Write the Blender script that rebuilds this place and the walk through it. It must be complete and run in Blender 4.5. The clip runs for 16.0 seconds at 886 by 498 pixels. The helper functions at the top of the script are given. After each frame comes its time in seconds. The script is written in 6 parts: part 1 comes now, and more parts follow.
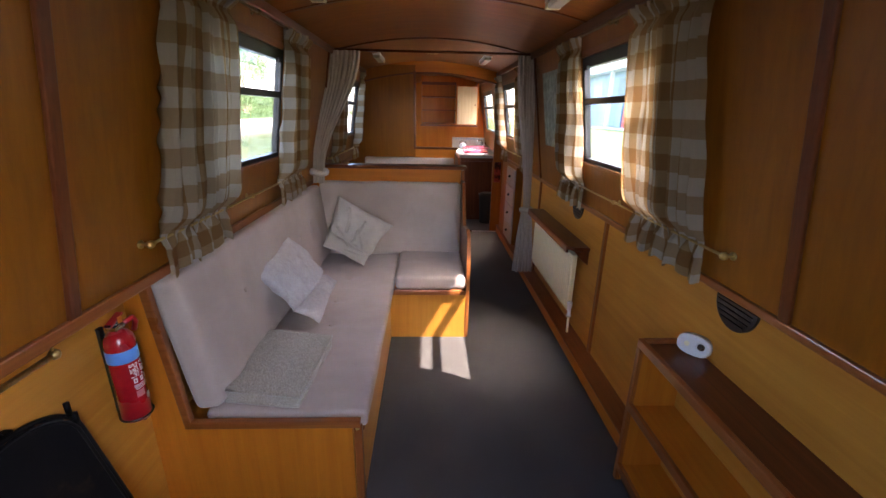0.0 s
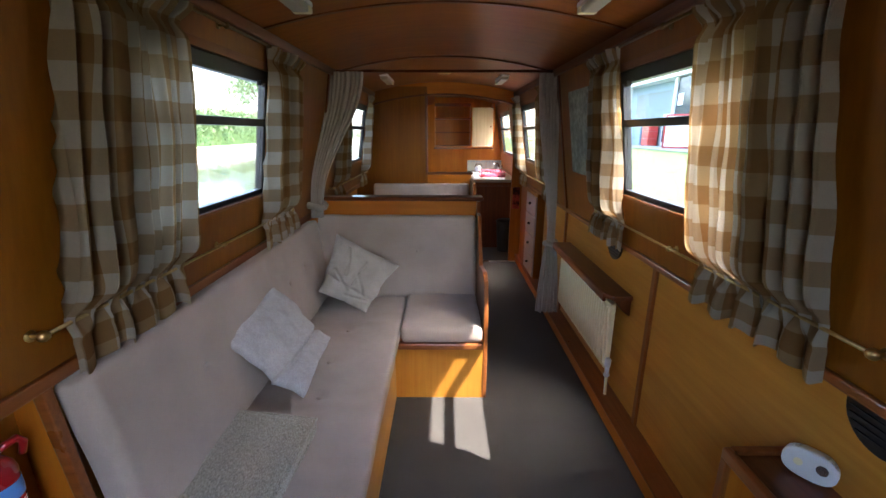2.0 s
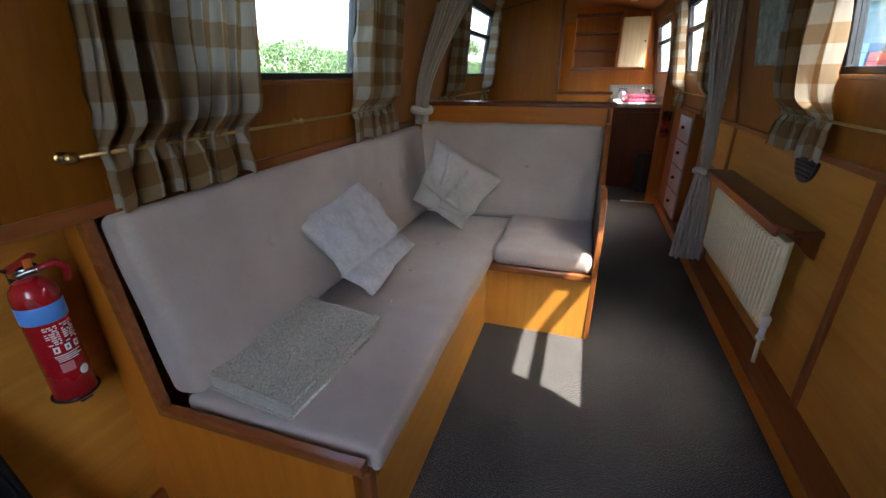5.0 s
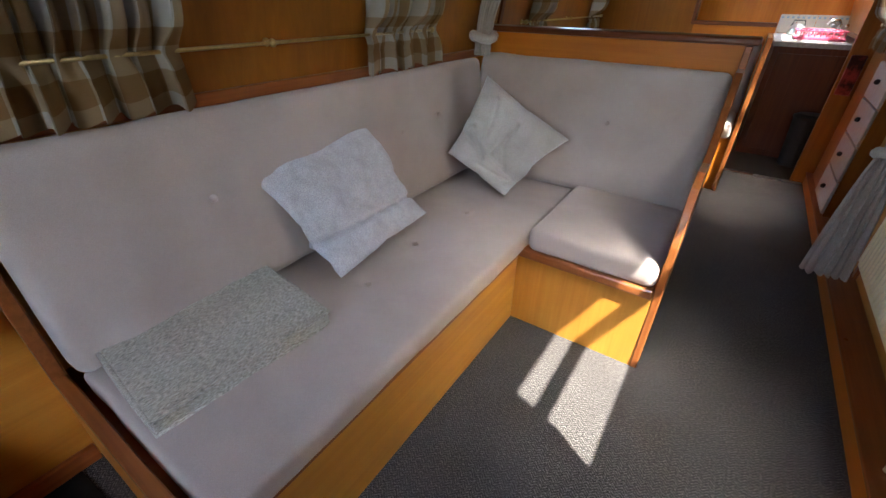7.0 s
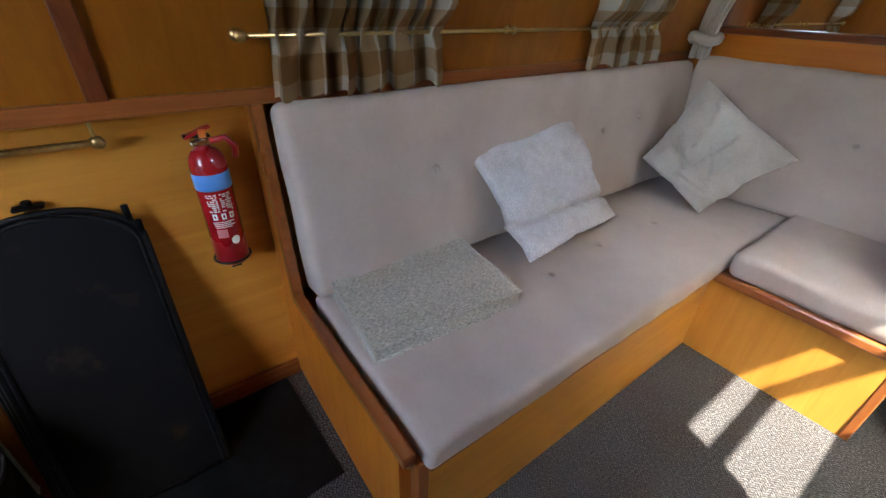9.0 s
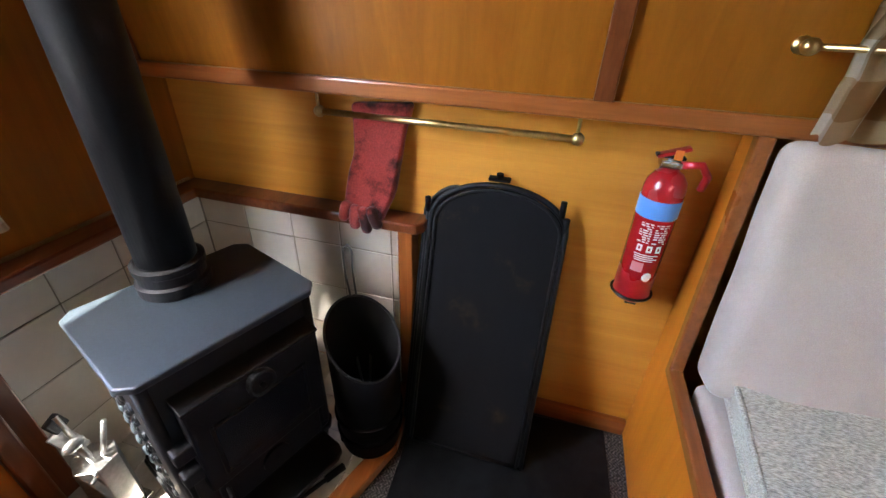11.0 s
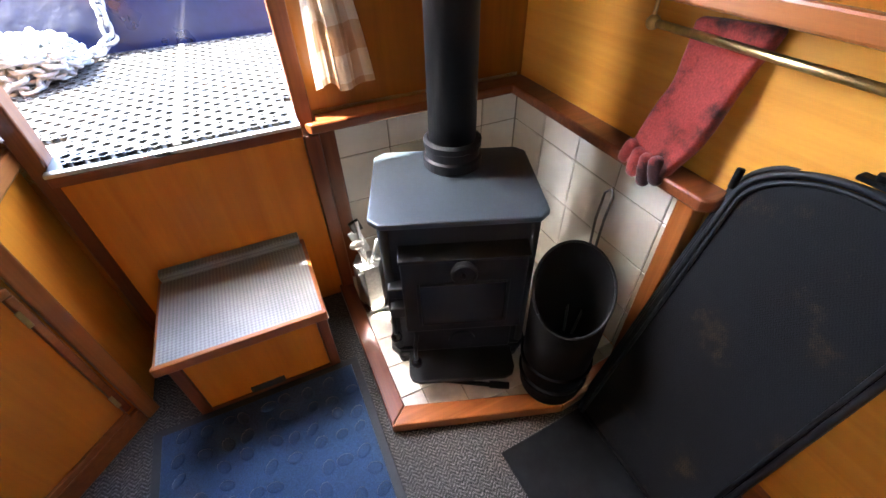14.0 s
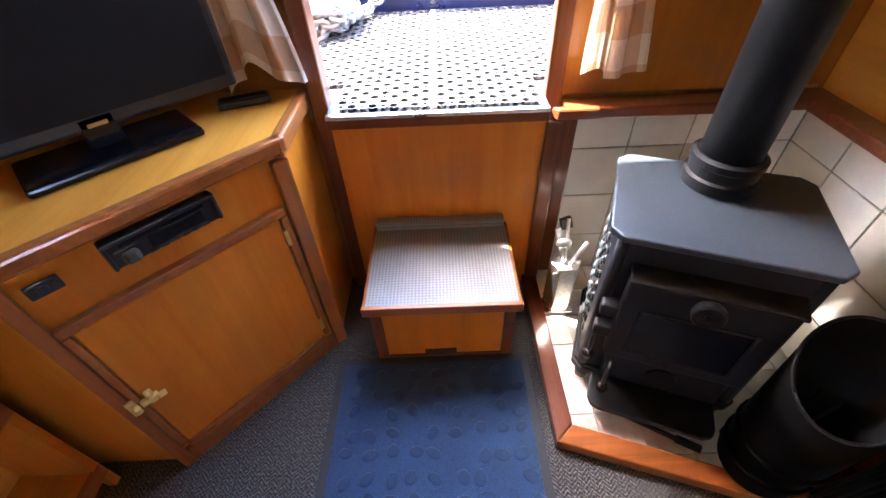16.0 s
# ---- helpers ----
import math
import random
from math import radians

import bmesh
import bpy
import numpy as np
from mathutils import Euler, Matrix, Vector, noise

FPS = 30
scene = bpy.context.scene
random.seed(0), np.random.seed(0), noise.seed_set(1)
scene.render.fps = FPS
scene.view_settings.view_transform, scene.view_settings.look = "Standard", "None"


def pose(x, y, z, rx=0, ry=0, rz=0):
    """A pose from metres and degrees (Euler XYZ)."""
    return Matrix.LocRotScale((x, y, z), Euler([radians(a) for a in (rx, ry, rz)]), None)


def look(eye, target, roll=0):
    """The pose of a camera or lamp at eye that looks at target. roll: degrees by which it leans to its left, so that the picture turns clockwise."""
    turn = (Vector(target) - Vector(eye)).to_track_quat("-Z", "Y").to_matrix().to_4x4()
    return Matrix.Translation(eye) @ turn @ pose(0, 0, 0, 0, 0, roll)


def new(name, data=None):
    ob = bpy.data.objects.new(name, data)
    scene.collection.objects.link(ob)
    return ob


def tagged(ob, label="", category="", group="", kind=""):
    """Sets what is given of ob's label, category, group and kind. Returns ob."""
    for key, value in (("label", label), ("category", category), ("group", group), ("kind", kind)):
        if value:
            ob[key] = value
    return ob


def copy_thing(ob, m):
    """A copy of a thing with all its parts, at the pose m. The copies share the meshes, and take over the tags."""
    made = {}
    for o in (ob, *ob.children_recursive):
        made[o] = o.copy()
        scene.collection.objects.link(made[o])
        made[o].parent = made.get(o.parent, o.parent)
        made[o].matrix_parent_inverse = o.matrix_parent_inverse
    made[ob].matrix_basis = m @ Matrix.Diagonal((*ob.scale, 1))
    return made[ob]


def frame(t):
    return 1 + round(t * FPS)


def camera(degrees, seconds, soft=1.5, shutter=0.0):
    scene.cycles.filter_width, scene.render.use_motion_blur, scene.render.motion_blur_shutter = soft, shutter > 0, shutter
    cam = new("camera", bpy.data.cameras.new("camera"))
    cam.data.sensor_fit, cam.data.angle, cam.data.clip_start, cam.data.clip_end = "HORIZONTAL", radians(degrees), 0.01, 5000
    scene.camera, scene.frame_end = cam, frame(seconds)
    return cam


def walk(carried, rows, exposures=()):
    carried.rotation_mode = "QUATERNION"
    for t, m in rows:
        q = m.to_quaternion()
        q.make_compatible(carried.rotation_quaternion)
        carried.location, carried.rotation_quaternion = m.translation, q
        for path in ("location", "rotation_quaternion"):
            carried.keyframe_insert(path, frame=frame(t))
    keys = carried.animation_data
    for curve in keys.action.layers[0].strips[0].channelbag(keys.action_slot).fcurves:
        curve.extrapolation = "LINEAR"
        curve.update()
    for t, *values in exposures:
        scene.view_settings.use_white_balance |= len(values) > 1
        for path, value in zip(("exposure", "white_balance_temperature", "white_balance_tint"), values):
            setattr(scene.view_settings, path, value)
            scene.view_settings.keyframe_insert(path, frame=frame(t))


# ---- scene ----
cam = camera(93.9, 16.0)
PATH = [
    (0, (-0.035, 0.479, 1.413), (0.042, 2.376, 0.785), 1.2),
    (0.5, (-0.03, 0.602, 1.424), (-0.033, 2.497, 0.784), 3.3),
    (1, (-0.016, 0.734, 1.413), (-0.117, 2.663, 0.893), 1.6),
    (1.5, (0.002, 0.796, 1.422), (-0.04, 2.695, 0.795), 1.5),
    (2, (-0.001, 0.872, 1.443), (-0.005, 2.796, 0.9), 0.1),
    (2.5, (0.048, 0.914, 1.416), (-0.052, 2.868, 0.999), 1.6),
    (3, (0.033, 1.023, 1.284), (-0.058, 2.995, 0.965), 2.6),
    (3.5, (0.039, 1.05, 1.281), (-0.134, 3.029, 1.054), 0.3),
    (4, (0.085, 1.066, 1.269), (-0.198, 3.019, 0.943), 2.4),
    (4.5, (0.109, 1.077, 1.215), (-0.4, 2.919, 0.626), -0.5),
    (5, (0.113, 1.109, 1.174), (-0.474, 2.857, 0.4), -0.6),
    (5.2, (0.089, 1.15, 1.159), (-0.492, 2.864, 0.308), 0.6),
    (7.3, (0.257, 1.66, 1.141), (-0.773, 3.016, 0.093), -0.5),
    (7.5, (0.257, 1.669, 1.154), (-0.821, 2.99, 0.107), -1.5),
    (8, (0.242, 1.628, 1.102), (-0.909, 2.938, 0.122), -2.3),
    (8.5, (0.201, 1.557, 1.111), (-1.052, 2.775, 0.139), 0.3),
    (9, (0.12, 1.443, 1.107), (-1.243, 2.471, 0.065), 1.9),
    (9.5, (0.027, 1.324, 1.107), (-1.46, 2.215, 0.111), 2.8),
    (10, (-0.005, 1.297, 1.092), (-1.71, 1.698, 0.125), 3.3),
    (10.2, (-0.002, 1.303, 1.081), (-1.751, 1.488, 0.127), 4.8),
    (12.3, (-0.22, 1.366, 1.069), (-1.5, 0.377, -0.107), -5.0),
    (12.5, (-0.184, 1.335, 1.107), (-1.397, 0.306, -0.106), -1.8),
    (13, (-0.225, 1.377, 1.072), (-1.068, 0.046, -0.16), -1.0),
    (13.5, (-0.226, 1.412, 1.046), (-0.868, 0.051, -0.271), -1.7),
    (14, (-0.222, 1.413, 1.048), (-0.82, 0.047, -0.285), -1.6),
    (14.5, (-0.186, 1.397, 1.039), (-0.699, 0.027, -0.325), -1.3),
    (15, (-0.133, 1.369, 1.031), (-0.475, -0.048, -0.339), -1.8),
    (15.5, (-0.08, 1.341, 1.027), (-0.147, -0.108, -0.351), -3.2),
    (16, (-0.047, 1.313, 1.036), (-0.027, -0.143, -0.335), -2.8),
]
walk(cam, [(t, look(eye, target, roll)) for t, eye, target, roll in PATH],
     exposures=[(0.0, 4.25, 6800, 24), (1.5, 4.1, 6600, 17), (2.5, 4.0, 6400, 13), (5.0, 3.85, 6300, 11), (7.5, 4.48, 6300, 11), (9.0, 4.5, 6350, 10),
                (10.0, 4.75, 6500, 10), (12.5, 6.55, 6500, 9), (14.0, 6.2, 6500, 10), (15.0, 6.3, 6600, 15), (16.0, 6.4, 6650, 17)])

# ---- light ----
SUN_WAY = Vector((1.0, -0.43, 1.87)).normalized()      # towards the sun
world = bpy.data.worlds.new("sky")
scene.world = world
world.use_nodes = True
wn = world.node_tree
sky = wn.nodes.new("ShaderNodeTexSky")
sky.sky_type, sky.sun_disc = "NISHITA", False
sky.sun_elevation = math.asin(SUN_WAY.z)
sky.sun_rotation = math.atan2(SUN_WAY.x, SUN_WAY.y)
sky.air_density, sky.dust_density = 1.0, 2.2
wn.nodes["Background"].inputs["Strength"].default_value = 0.15
wn.links.new(sky.outputs[0], wn.nodes["Background"].inputs["Color"])
sun = new("sun", bpy.data.lights.new("sun", "SUN"))
sun.data.energy, sun.data.angle, sun.data.color = 1.7, radians(0.6), (1.0, 0.95, 0.88)
sun.matrix_world = look((0, 0, 30), Vector((0, 0, 30)) - SUN_WAY)


# ---- materials ----
def nodes(name):
    m = bpy.data.materials.new(name)
    m.use_nodes = True
    t = m.node_tree
    return m, t, t.nodes["Principled BSDF"]


def node(t, kind, **values):
    n = t.nodes.new(kind)
    for key, value in values.items():
        n.inputs[key.replace("_", " ")].default_value = value
    return n


def coords(t, scale=(1, 1, 1), rot=(0, 0, 0)):
    tc = t.nodes.new("ShaderNodeTexCoord")
    mp = node(t, "ShaderNodeMapping", Scale=scale, Rotation=[radians(a) for a in rot])
    t.links.new(tc.outputs["Object"], mp.inputs["Vector"])
    return mp.outputs["Vector"]


def ramp(t, fac, stops):
    r = t.nodes.new("ShaderNodeValToRGB")
    els = r.color_ramp.elements
    while len(els) < len(stops):
        els.new(0.5)
    for e, (p, c) in zip(els, stops):
        e.position, e.color = p, (*c, 1)
    t.links.new(fac, r.inputs[0])
    return r.outputs[0]


def mixed(t, kind, fac, a, b):
    m = t.nodes.new("ShaderNodeMix")
    m.data_type, m.blend_type = "RGBA", kind
    m.inputs[0].default_value = fac if isinstance(fac, float) else 1.0
    if not isinstance(fac, float):
        t.links.new(fac, m.inputs[0])
    for sock, v in ((m.inputs[6], a), (m.inputs[7], b)):
        if isinstance(v, tuple):
            sock.default_value = (*v, 1)
        else:
            t.links.new(v, sock)
    return m.outputs[2]


def bump(t, bs, height, strength, dist=0.002):
    b = node(t, "ShaderNodeBump", Strength=strength, Distance=dist)
    t.links.new(height, b.inputs["Height"])
    t.links.new(b.outputs[0], bs.inputs["Normal"])


def shade(c, f):
    return tuple(min(1.0, v * f) for v in c)


def plain(name, base, rough=0.5, metal=0.0, grain=60.0, vary=0.25, relief=0.15, wear=3.0, coat=0.0, dist=0.001, spec=0.5):
    """A surface with fine grain and broad blotches."""
    m, t, bs = nodes(name)
    v = coords(t)
    fine = node(t, "ShaderNodeTexNoise", Scale=grain, Detail=5.0, Roughness=0.6)
    broad = node(t, "ShaderNodeTexNoise", Scale=wear, Detail=4.0)
    for n in (fine, broad):
        t.links.new(v, n.inputs["Vector"])
    c1 = ramp(t, fine.outputs[0], [(0.3, shade(base, 1 - vary)), (0.7, shade(base, 1 + vary))])
    c2 = ramp(t, broad.outputs[0], [(0.3, shade((1, 1, 1), 1 - vary)), (0.7, (1, 1, 1))])
    t.links.new(mixed(t, "MULTIPLY", 1.0, c1, c2), bs.inputs["Base Color"])
    rr = node(t, "ShaderNodeMapRange", To_Min=max(0.02, rough - 0.1), To_Max=min(1, rough + 0.1))
    t.links.new(broad.outputs[0], rr.inputs[0])
    t.links.new(rr.outputs[0], bs.inputs["Roughness"])
    bs.inputs["Metallic"].default_value = metal
    bs.inputs["Specular IOR Level"].default_value = spec
    bs.inputs["Coat Weight"].default_value = coat
    bump(t, bs, fine.outputs[0], relief, dist)
    return m


def wood(name, dark, light, grain="z", rough=0.40, coat=0.16, fine=1.0):
    """Varnished timber; grain: the axis that the fibres follow."""
    m, t, bs = nodes(name)
    along, across = 1.3 * fine, 34.0 * fine
    sc = [across] * 3
    sc["xyz".index(grain)] = along
    v = coords(t, sc)
    fibre = node(t, "ShaderNodeTexNoise", Scale=1.0, Detail=7.0, Roughness=0.65, Distortion=0.6)
    t.links.new(v, fibre.inputs["Vector"])
    sc2 = [5.0] * 3
    sc2["xyz".index(grain)] = 0.6
    v2 = coords(t, sc2)
    figure = node(t, "ShaderNodeTexNoise", Scale=1.0, Detail=3.0, Distortion=1.5)
    t.links.new(v2, figure.inputs["Vector"])
    mottle = node(t, "ShaderNodeTexNoise", Scale=2.2, Detail=5.0)
    t.links.new(coords(t), mottle.inputs["Vector"])
    c1 = ramp(t, fibre.outputs[0], [(0.18, dark), (0.70, light)])
    c2 = ramp(t, figure.outputs[0], [(0.3, (0.88, 0.84, 0.80)), (0.65, (1, 1, 1))])
    c3 = ramp(t, mottle.outputs[0], [(0.3, (0.86, 0.84, 0.82)), (0.6, (1, 1, 1))])
    t.links.new(mixed(t, "MULTIPLY", 1.0, mixed(t, "MULTIPLY", 1.0, c1, c2), c3), bs.inputs["Base Color"])
    rr = node(t, "ShaderNodeMapRange", To_Min=rough - 0.08, To_Max=rough + 0.12)
    t.links.new(mottle.outputs[0], rr.inputs[0])
    t.links.new(rr.outputs[0], bs.inputs["Roughness"])
    bs.inputs["Coat Weight"].default_value = coat
    bs.inputs["Coat Roughness"].default_value = 0.16
    bs.inputs["Specular IOR Level"].default_value = 0.22
    bump(t, bs, fibre.outputs[0], 0.12, 0.0008)
    return m


def fabric(name, base, weave=900.0, vary=0.2, relief=0.5, blotch=5.0, streak=None):
    m, t, bs = nodes(name)
    v = coords(t, streak or (1, 1, 1))
    a = node(t, "ShaderNodeTexNoise", Scale=weave, Detail=2.0)
    b = node(t, "ShaderNodeTexNoise", Scale=blotch, Detail=6.0, Roughness=0.6)
    for n in (a, b):
        t.links.new(v, n.inputs["Vector"])
    c1 = ramp(t, a.outputs[0], [(0.3, shade(base, 1 - vary)), (0.7, shade(base, 1 + vary))])
    c2 = ramp(t, b.outputs[0], [(0.3, (0.84, 0.82, 0.80)), (0.62, (1, 1, 1))])
    t.links.new(mixed(t, "MULTIPLY", 1.0, c1, c2), bs.inputs["Base Color"])
    bs.inputs["Roughness"].default_value = 0.92
    bs.inputs["Sheen Weight"].default_value = 0.25
    bs.inputs["Specular IOR Level"].default_value = 0.2
    bump(t, bs, a.outputs[0], relief, 0.001)
    return m


def gingham(name, check, white, tan, cross, through_cloth):
    """Woven check of white, tan and brown; light passes through the cloth."""
    m, t, bs = nodes(name)
    uv = t.nodes.new("ShaderNodeUVMap")
    uv.uv_map = "cloth"
    sep = t.nodes.new("ShaderNodeSeparateXYZ")
    t.links.new(uv.outputs[0], sep.inputs[0])

    def stripe(sock, size, level):
        a = node(t, "ShaderNodeMath")
        a.operation = "DIVIDE"
        a.inputs[1].default_value = size
        t.links.new(sock, a.inputs[0])
        f = node(t, "ShaderNodeMath")
        f.operation = "FRACT"
        t.links.new(a.outputs[0], f.inputs[0])
        g = node(t, "ShaderNodeMath")
        g.operation = "GREATER_THAN"
        g.inputs[1].default_value = level
        t.links.new(f.outputs[0], g.inputs[0])
        return g.outputs[0]
    su = mixed(t, "MIX", stripe(sep.outputs[0], check * 2, 0.5), white, tan)
    sv = mixed(t, "MIX", stripe(sep.outputs[1], check * 2, 0.5), (1.0, 1.0, 1.0), cross)
    thread = node(t, "ShaderNodeTexNoise", Scale=700.0, Detail=2.0)
    t.links.new(coords(t), thread.inputs["Vector"])
    c = mixed(t, "MULTIPLY", 1.0, mixed(t, "MULTIPLY", 1.0, su, sv), ramp(t, thread.outputs[0], [(0.3, (0.86,) * 3), (0.7, (1, 1, 1))]))
    t.links.new(c, bs.inputs["Base Color"])
    bs.inputs["Roughness"].default_value = 0.9
    bs.inputs["Specular IOR Level"].default_value = 0.15
    tr = t.nodes.new("ShaderNodeBsdfTranslucent")
    t.links.new(c, tr.inputs[0])
    mx = t.nodes.new("ShaderNodeMixShader")
    mx.inputs[0].default_value = through_cloth
    t.links.new(bs.outputs[0], mx.inputs[1])
    t.links.new(tr.outputs[0], mx.inputs[2])
    t.links.new(mx.outputs[0], t.nodes["Material Output"].inputs[0])
    bump(t, bs, thread.outputs[0], 0.3, 0.001)
    return m


def carpet_material():
    m, t, bs = nodes("herringbone_carpet")
    tc = t.nodes.new("ShaderNodeTexCoord")
    sep = t.nodes.new("ShaderNodeSeparateXYZ")
    t.links.new(tc.outputs["Object"], sep.inputs[0])

    def op(kind, a, b):
        n = t.nodes.new("ShaderNodeMath")
        n.operation = kind
        for s, v in zip(n.inputs, (a, b)):
            if isinstance(v, float):
                s.default_value = v
            else:
                t.links.new(v, s)
        return n.outputs[0]
    zig = op("PINGPONG", sep.outputs[0], 0.014)
    rib = op("SINE", op("MULTIPLY", op("ADD", sep.outputs[1], zig), 2 * math.pi / 0.0095), 0.0)
    n1 = node(t, "ShaderNodeTexNoise", Scale=160.0, Detail=5.0, Roughness=0.85)
    n2 = node(t, "ShaderNodeTexNoise", Scale=4.0, Detail=5.0)
    for n in (n1, n2):
        t.links.new(tc.outputs["Object"], n.inputs["Vector"])
    h = op("ADD", op("MULTIPLY", rib, 0.055), op("ADD", op("MULTIPLY", n1.outputs[0], 0.85), 0.07))
    c = ramp(t, h, [(0.36, (0.012, 0.0112, 0.0103)), (0.5, (0.052, 0.048, 0.044)), (0.66, (0.22, 0.205, 0.188))])
    c2 = ramp(t, n2.outputs[0], [(0.3, (0.8, 0.79, 0.78)), (0.65, (1, 1, 1))])
    t.links.new(mixed(t, "MULTIPLY", 1.0, c, c2), bs.inputs["Base Color"])
    bs.inputs["Roughness"].default_value = 0.95
    bs.inputs["Specular IOR Level"].default_value = 0.15
    bump(t, bs, h, 0.7, 0.003)
    return m


def glass_material():
    m, t, bs = nodes("window_glass")
    bs.inputs["Base Color"].default_value = (0.97, 0.99, 0.98, 1)
    bs.inputs["Transmission Weight"].default_value = 1.0
    bs.inputs["Roughness"].default_value = 0.0
    bs.inputs["IOR"].default_value = 1.45
    return m


def tread_material():
    """Grey rubber with a raised diamond pattern."""
    m, t, bs = nodes("studded_rubber")
    v = coords(t, (1, 1, 1), (0, 0, 45))
    ch = node(t, "ShaderNodeTexChecker", Scale=165.0)
    ch.inputs["Color1"].default_value = (0.145, 0.15, 0.142, 1)
    ch.inputs["Color2"].default_value = (0.225, 0.23, 0.22, 1)
    n = node(t, "ShaderNodeTexNoise", Scale=9.0, Detail=5.0)
    for k in (ch, n):
        t.links.new(v, k.inputs["Vector"])
    t.links.new(mixed(t, "MULTIPLY", 1.0, ch.outputs[0], ramp(t, n.outputs[0], [(0.3, (0.75,) * 3), (0.65, (1, 1, 1))])), bs.inputs["Base Color"])
    bs.inputs["Roughness"].default_value = 0.5
    bump(t, bs, ch.outputs[1], 0.5, 0.002)
    return m


def screen_material():
    """Black painted wire gauze, worn to bronze in patches."""
    m, t, bs = nodes("black_gauze")
    v = coords(t)
    n = node(t, "ShaderNodeTexNoise", Scale=9.0, Detail=9.0, Roughness=0.72)
    w = node(t, "ShaderNodeTexChecker", Scale=420.0)
    for k in (n, w):
        t.links.new(v, k.inputs["Vector"])
    c = ramp(t, n.outputs[0], [(0.57, (0.0055, 0.0055, 0.006)), (0.76, (0.050, 0.030, 0.013))])
    wire = ramp(t, w.outputs[1], [(0.2, (0.35, 0.35, 0.35)), (0.8, (1.5, 1.5, 1.5))])
    c = mixed(t, "MULTIPLY", 1.0, c, wire)
    t.links.new(c, bs.inputs["Base Color"])
    bs.inputs["Roughness"].default_value = 0.65
    bs.inputs["Specular IOR Level"].default_value = 0.10
    bump(t, bs, w.outputs[1], 0.5, 0.001)
    return m


OAK_D, OAK_L = (0.46, 0.130, 0.008), (0.60, 0.200, 0.016)
# oak darkened for the upper walls: their dimness is put into the colour
wall_v = wood("dimmed_side_veneer", (0.205, 0.062, 0.003), (0.295, 0.103, 0.006), "z")
panel_v = wood("oak_veneer_upright", OAK_D, OAK_L, "z")
panel_y = wood("oak_veneer_long", OAK_D, OAK_L, "y")
panel_x = wood("oak_veneer_cross", OAK_D, OAK_L, "x")
pale_v = wood("window_lit_oak_upright", (0.49, 0.196, 0.022), (0.63, 0.292, 0.043), "z")
pale_y = wood("pale_oak_long", (0.49, 0.196, 0.022), (0.63, 0.292, 0.043), "y")
trim_y = wood("mahogany_long", (0.080, 0.020, 0.007), (0.18, 0.052, 0.016), "y", 0.32, 0.4, 1.6)
trim_x = wood("mahogany_cross", (0.080, 0.020, 0.007), (0.18, 0.052, 0.016), "x", 0.32, 0.4, 1.6)
trim_z = wood("mahogany_upright", (0.080, 0.020, 0.007), (0.18, 0.052, 0.016), "z", 0.32, 0.4, 1.6)
edge_y = wood("cherry_lip_long", (0.18, 0.050, 0.012), (0.33, 0.11, 0.027), "y", 0.3, 0.5, 1.6)
edge_x = wood("cherry_lip_cross", (0.18, 0.050, 0.012), (0.33, 0.11, 0.027), "x", 0.3, 0.5, 1.6)
edge_z = wood("cherry_lip_upright", (0.18, 0.050, 0.012), (0.33, 0.11, 0.027), "z", 0.3, 0.5, 1.6)
carpet = carpet_material()
upholstery = fabric("mauve_grey_upholstery", (0.47, 0.392, 0.325), 700, 0.12, 0.35, 3.0)
tweed = fabric("grey_tweed", (0.44, 0.415, 0.325), 520, 0.5, 1.0, 6.0, (1.0, 0.22, 1.0))
plush = fabric("pale_grey_plush", (0.52, 0.505, 0.485), 330, 0.22, 0.8, 26.0)
linen = fabric("oatmeal_linen", (0.46, 0.43, 0.37), 420, 0.2, 0.6, 6.0)
# cabin curtains: cloth darkened, their shade is part of the colour
check = gingham("gingham_cloth", 0.056, (0.46, 0.408, 0.315), (0.335, 0.226, 0.112), (0.74, 0.61, 0.45), 0.48)
# doorway curtains: cloth lightened, the sun on them is part of the colour
sunlit_check = gingham("sunlit_gingham_cloth", 0.062, (0.80, 0.74, 0.66), (0.66, 0.50, 0.37), (0.80, 0.66, 0.54), 0.38)
drape = fabric("taupe_drape_cloth", (0.50, 0.445, 0.375), 600, 0.2, 0.4, 4.0, (1, 1, 0.2))
black_frame = plain("black_anodised", (0.012, 0.012, 0.013), 0.4, 0.0, 40, 0.2, 0.05)
glass = glass_material()
brass = plain("brass", (0.58, 0.42, 0.18), 0.32, 1.0, 90, 0.15, 0.05)
bright_brass = plain("bright_brass", (0.86, 0.68, 0.30), 0.38, 0.85, 90, 0.1, 0.05)
steel = plain("brushed_steel", (0.62, 0.62, 0.60), 0.28, 1.0, 120, 0.15, 0.1)
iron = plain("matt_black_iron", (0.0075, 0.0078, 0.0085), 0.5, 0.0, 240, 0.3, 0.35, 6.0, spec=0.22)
# black enamel taken darker still: the stove corner's deep shadow in the colour
shadow_black = plain("shadow_black_enamel", (0.0028, 0.0028, 0.003), 0.5, 0.0, 200, 0.3, 0.3, 6.0, spec=0.07)
# lighter, bluer copy of the iron: sky light painted into the colour
iron_top = plain("sky_lit_stove_iron", (0.021, 0.029, 0.036), 0.45, 0.0, 300, 0.25, 0.3, 8.0)
gauze = screen_material()
enamel = plain("cream_enamel", (0.88, 0.80, 0.50), 0.35, 0.0, 30, 0.04, 0.03)
white_plastic = plain("white_plastic", (0.74, 0.73, 0.70), 0.4, 0.0, 40, 0.05, 0.04)
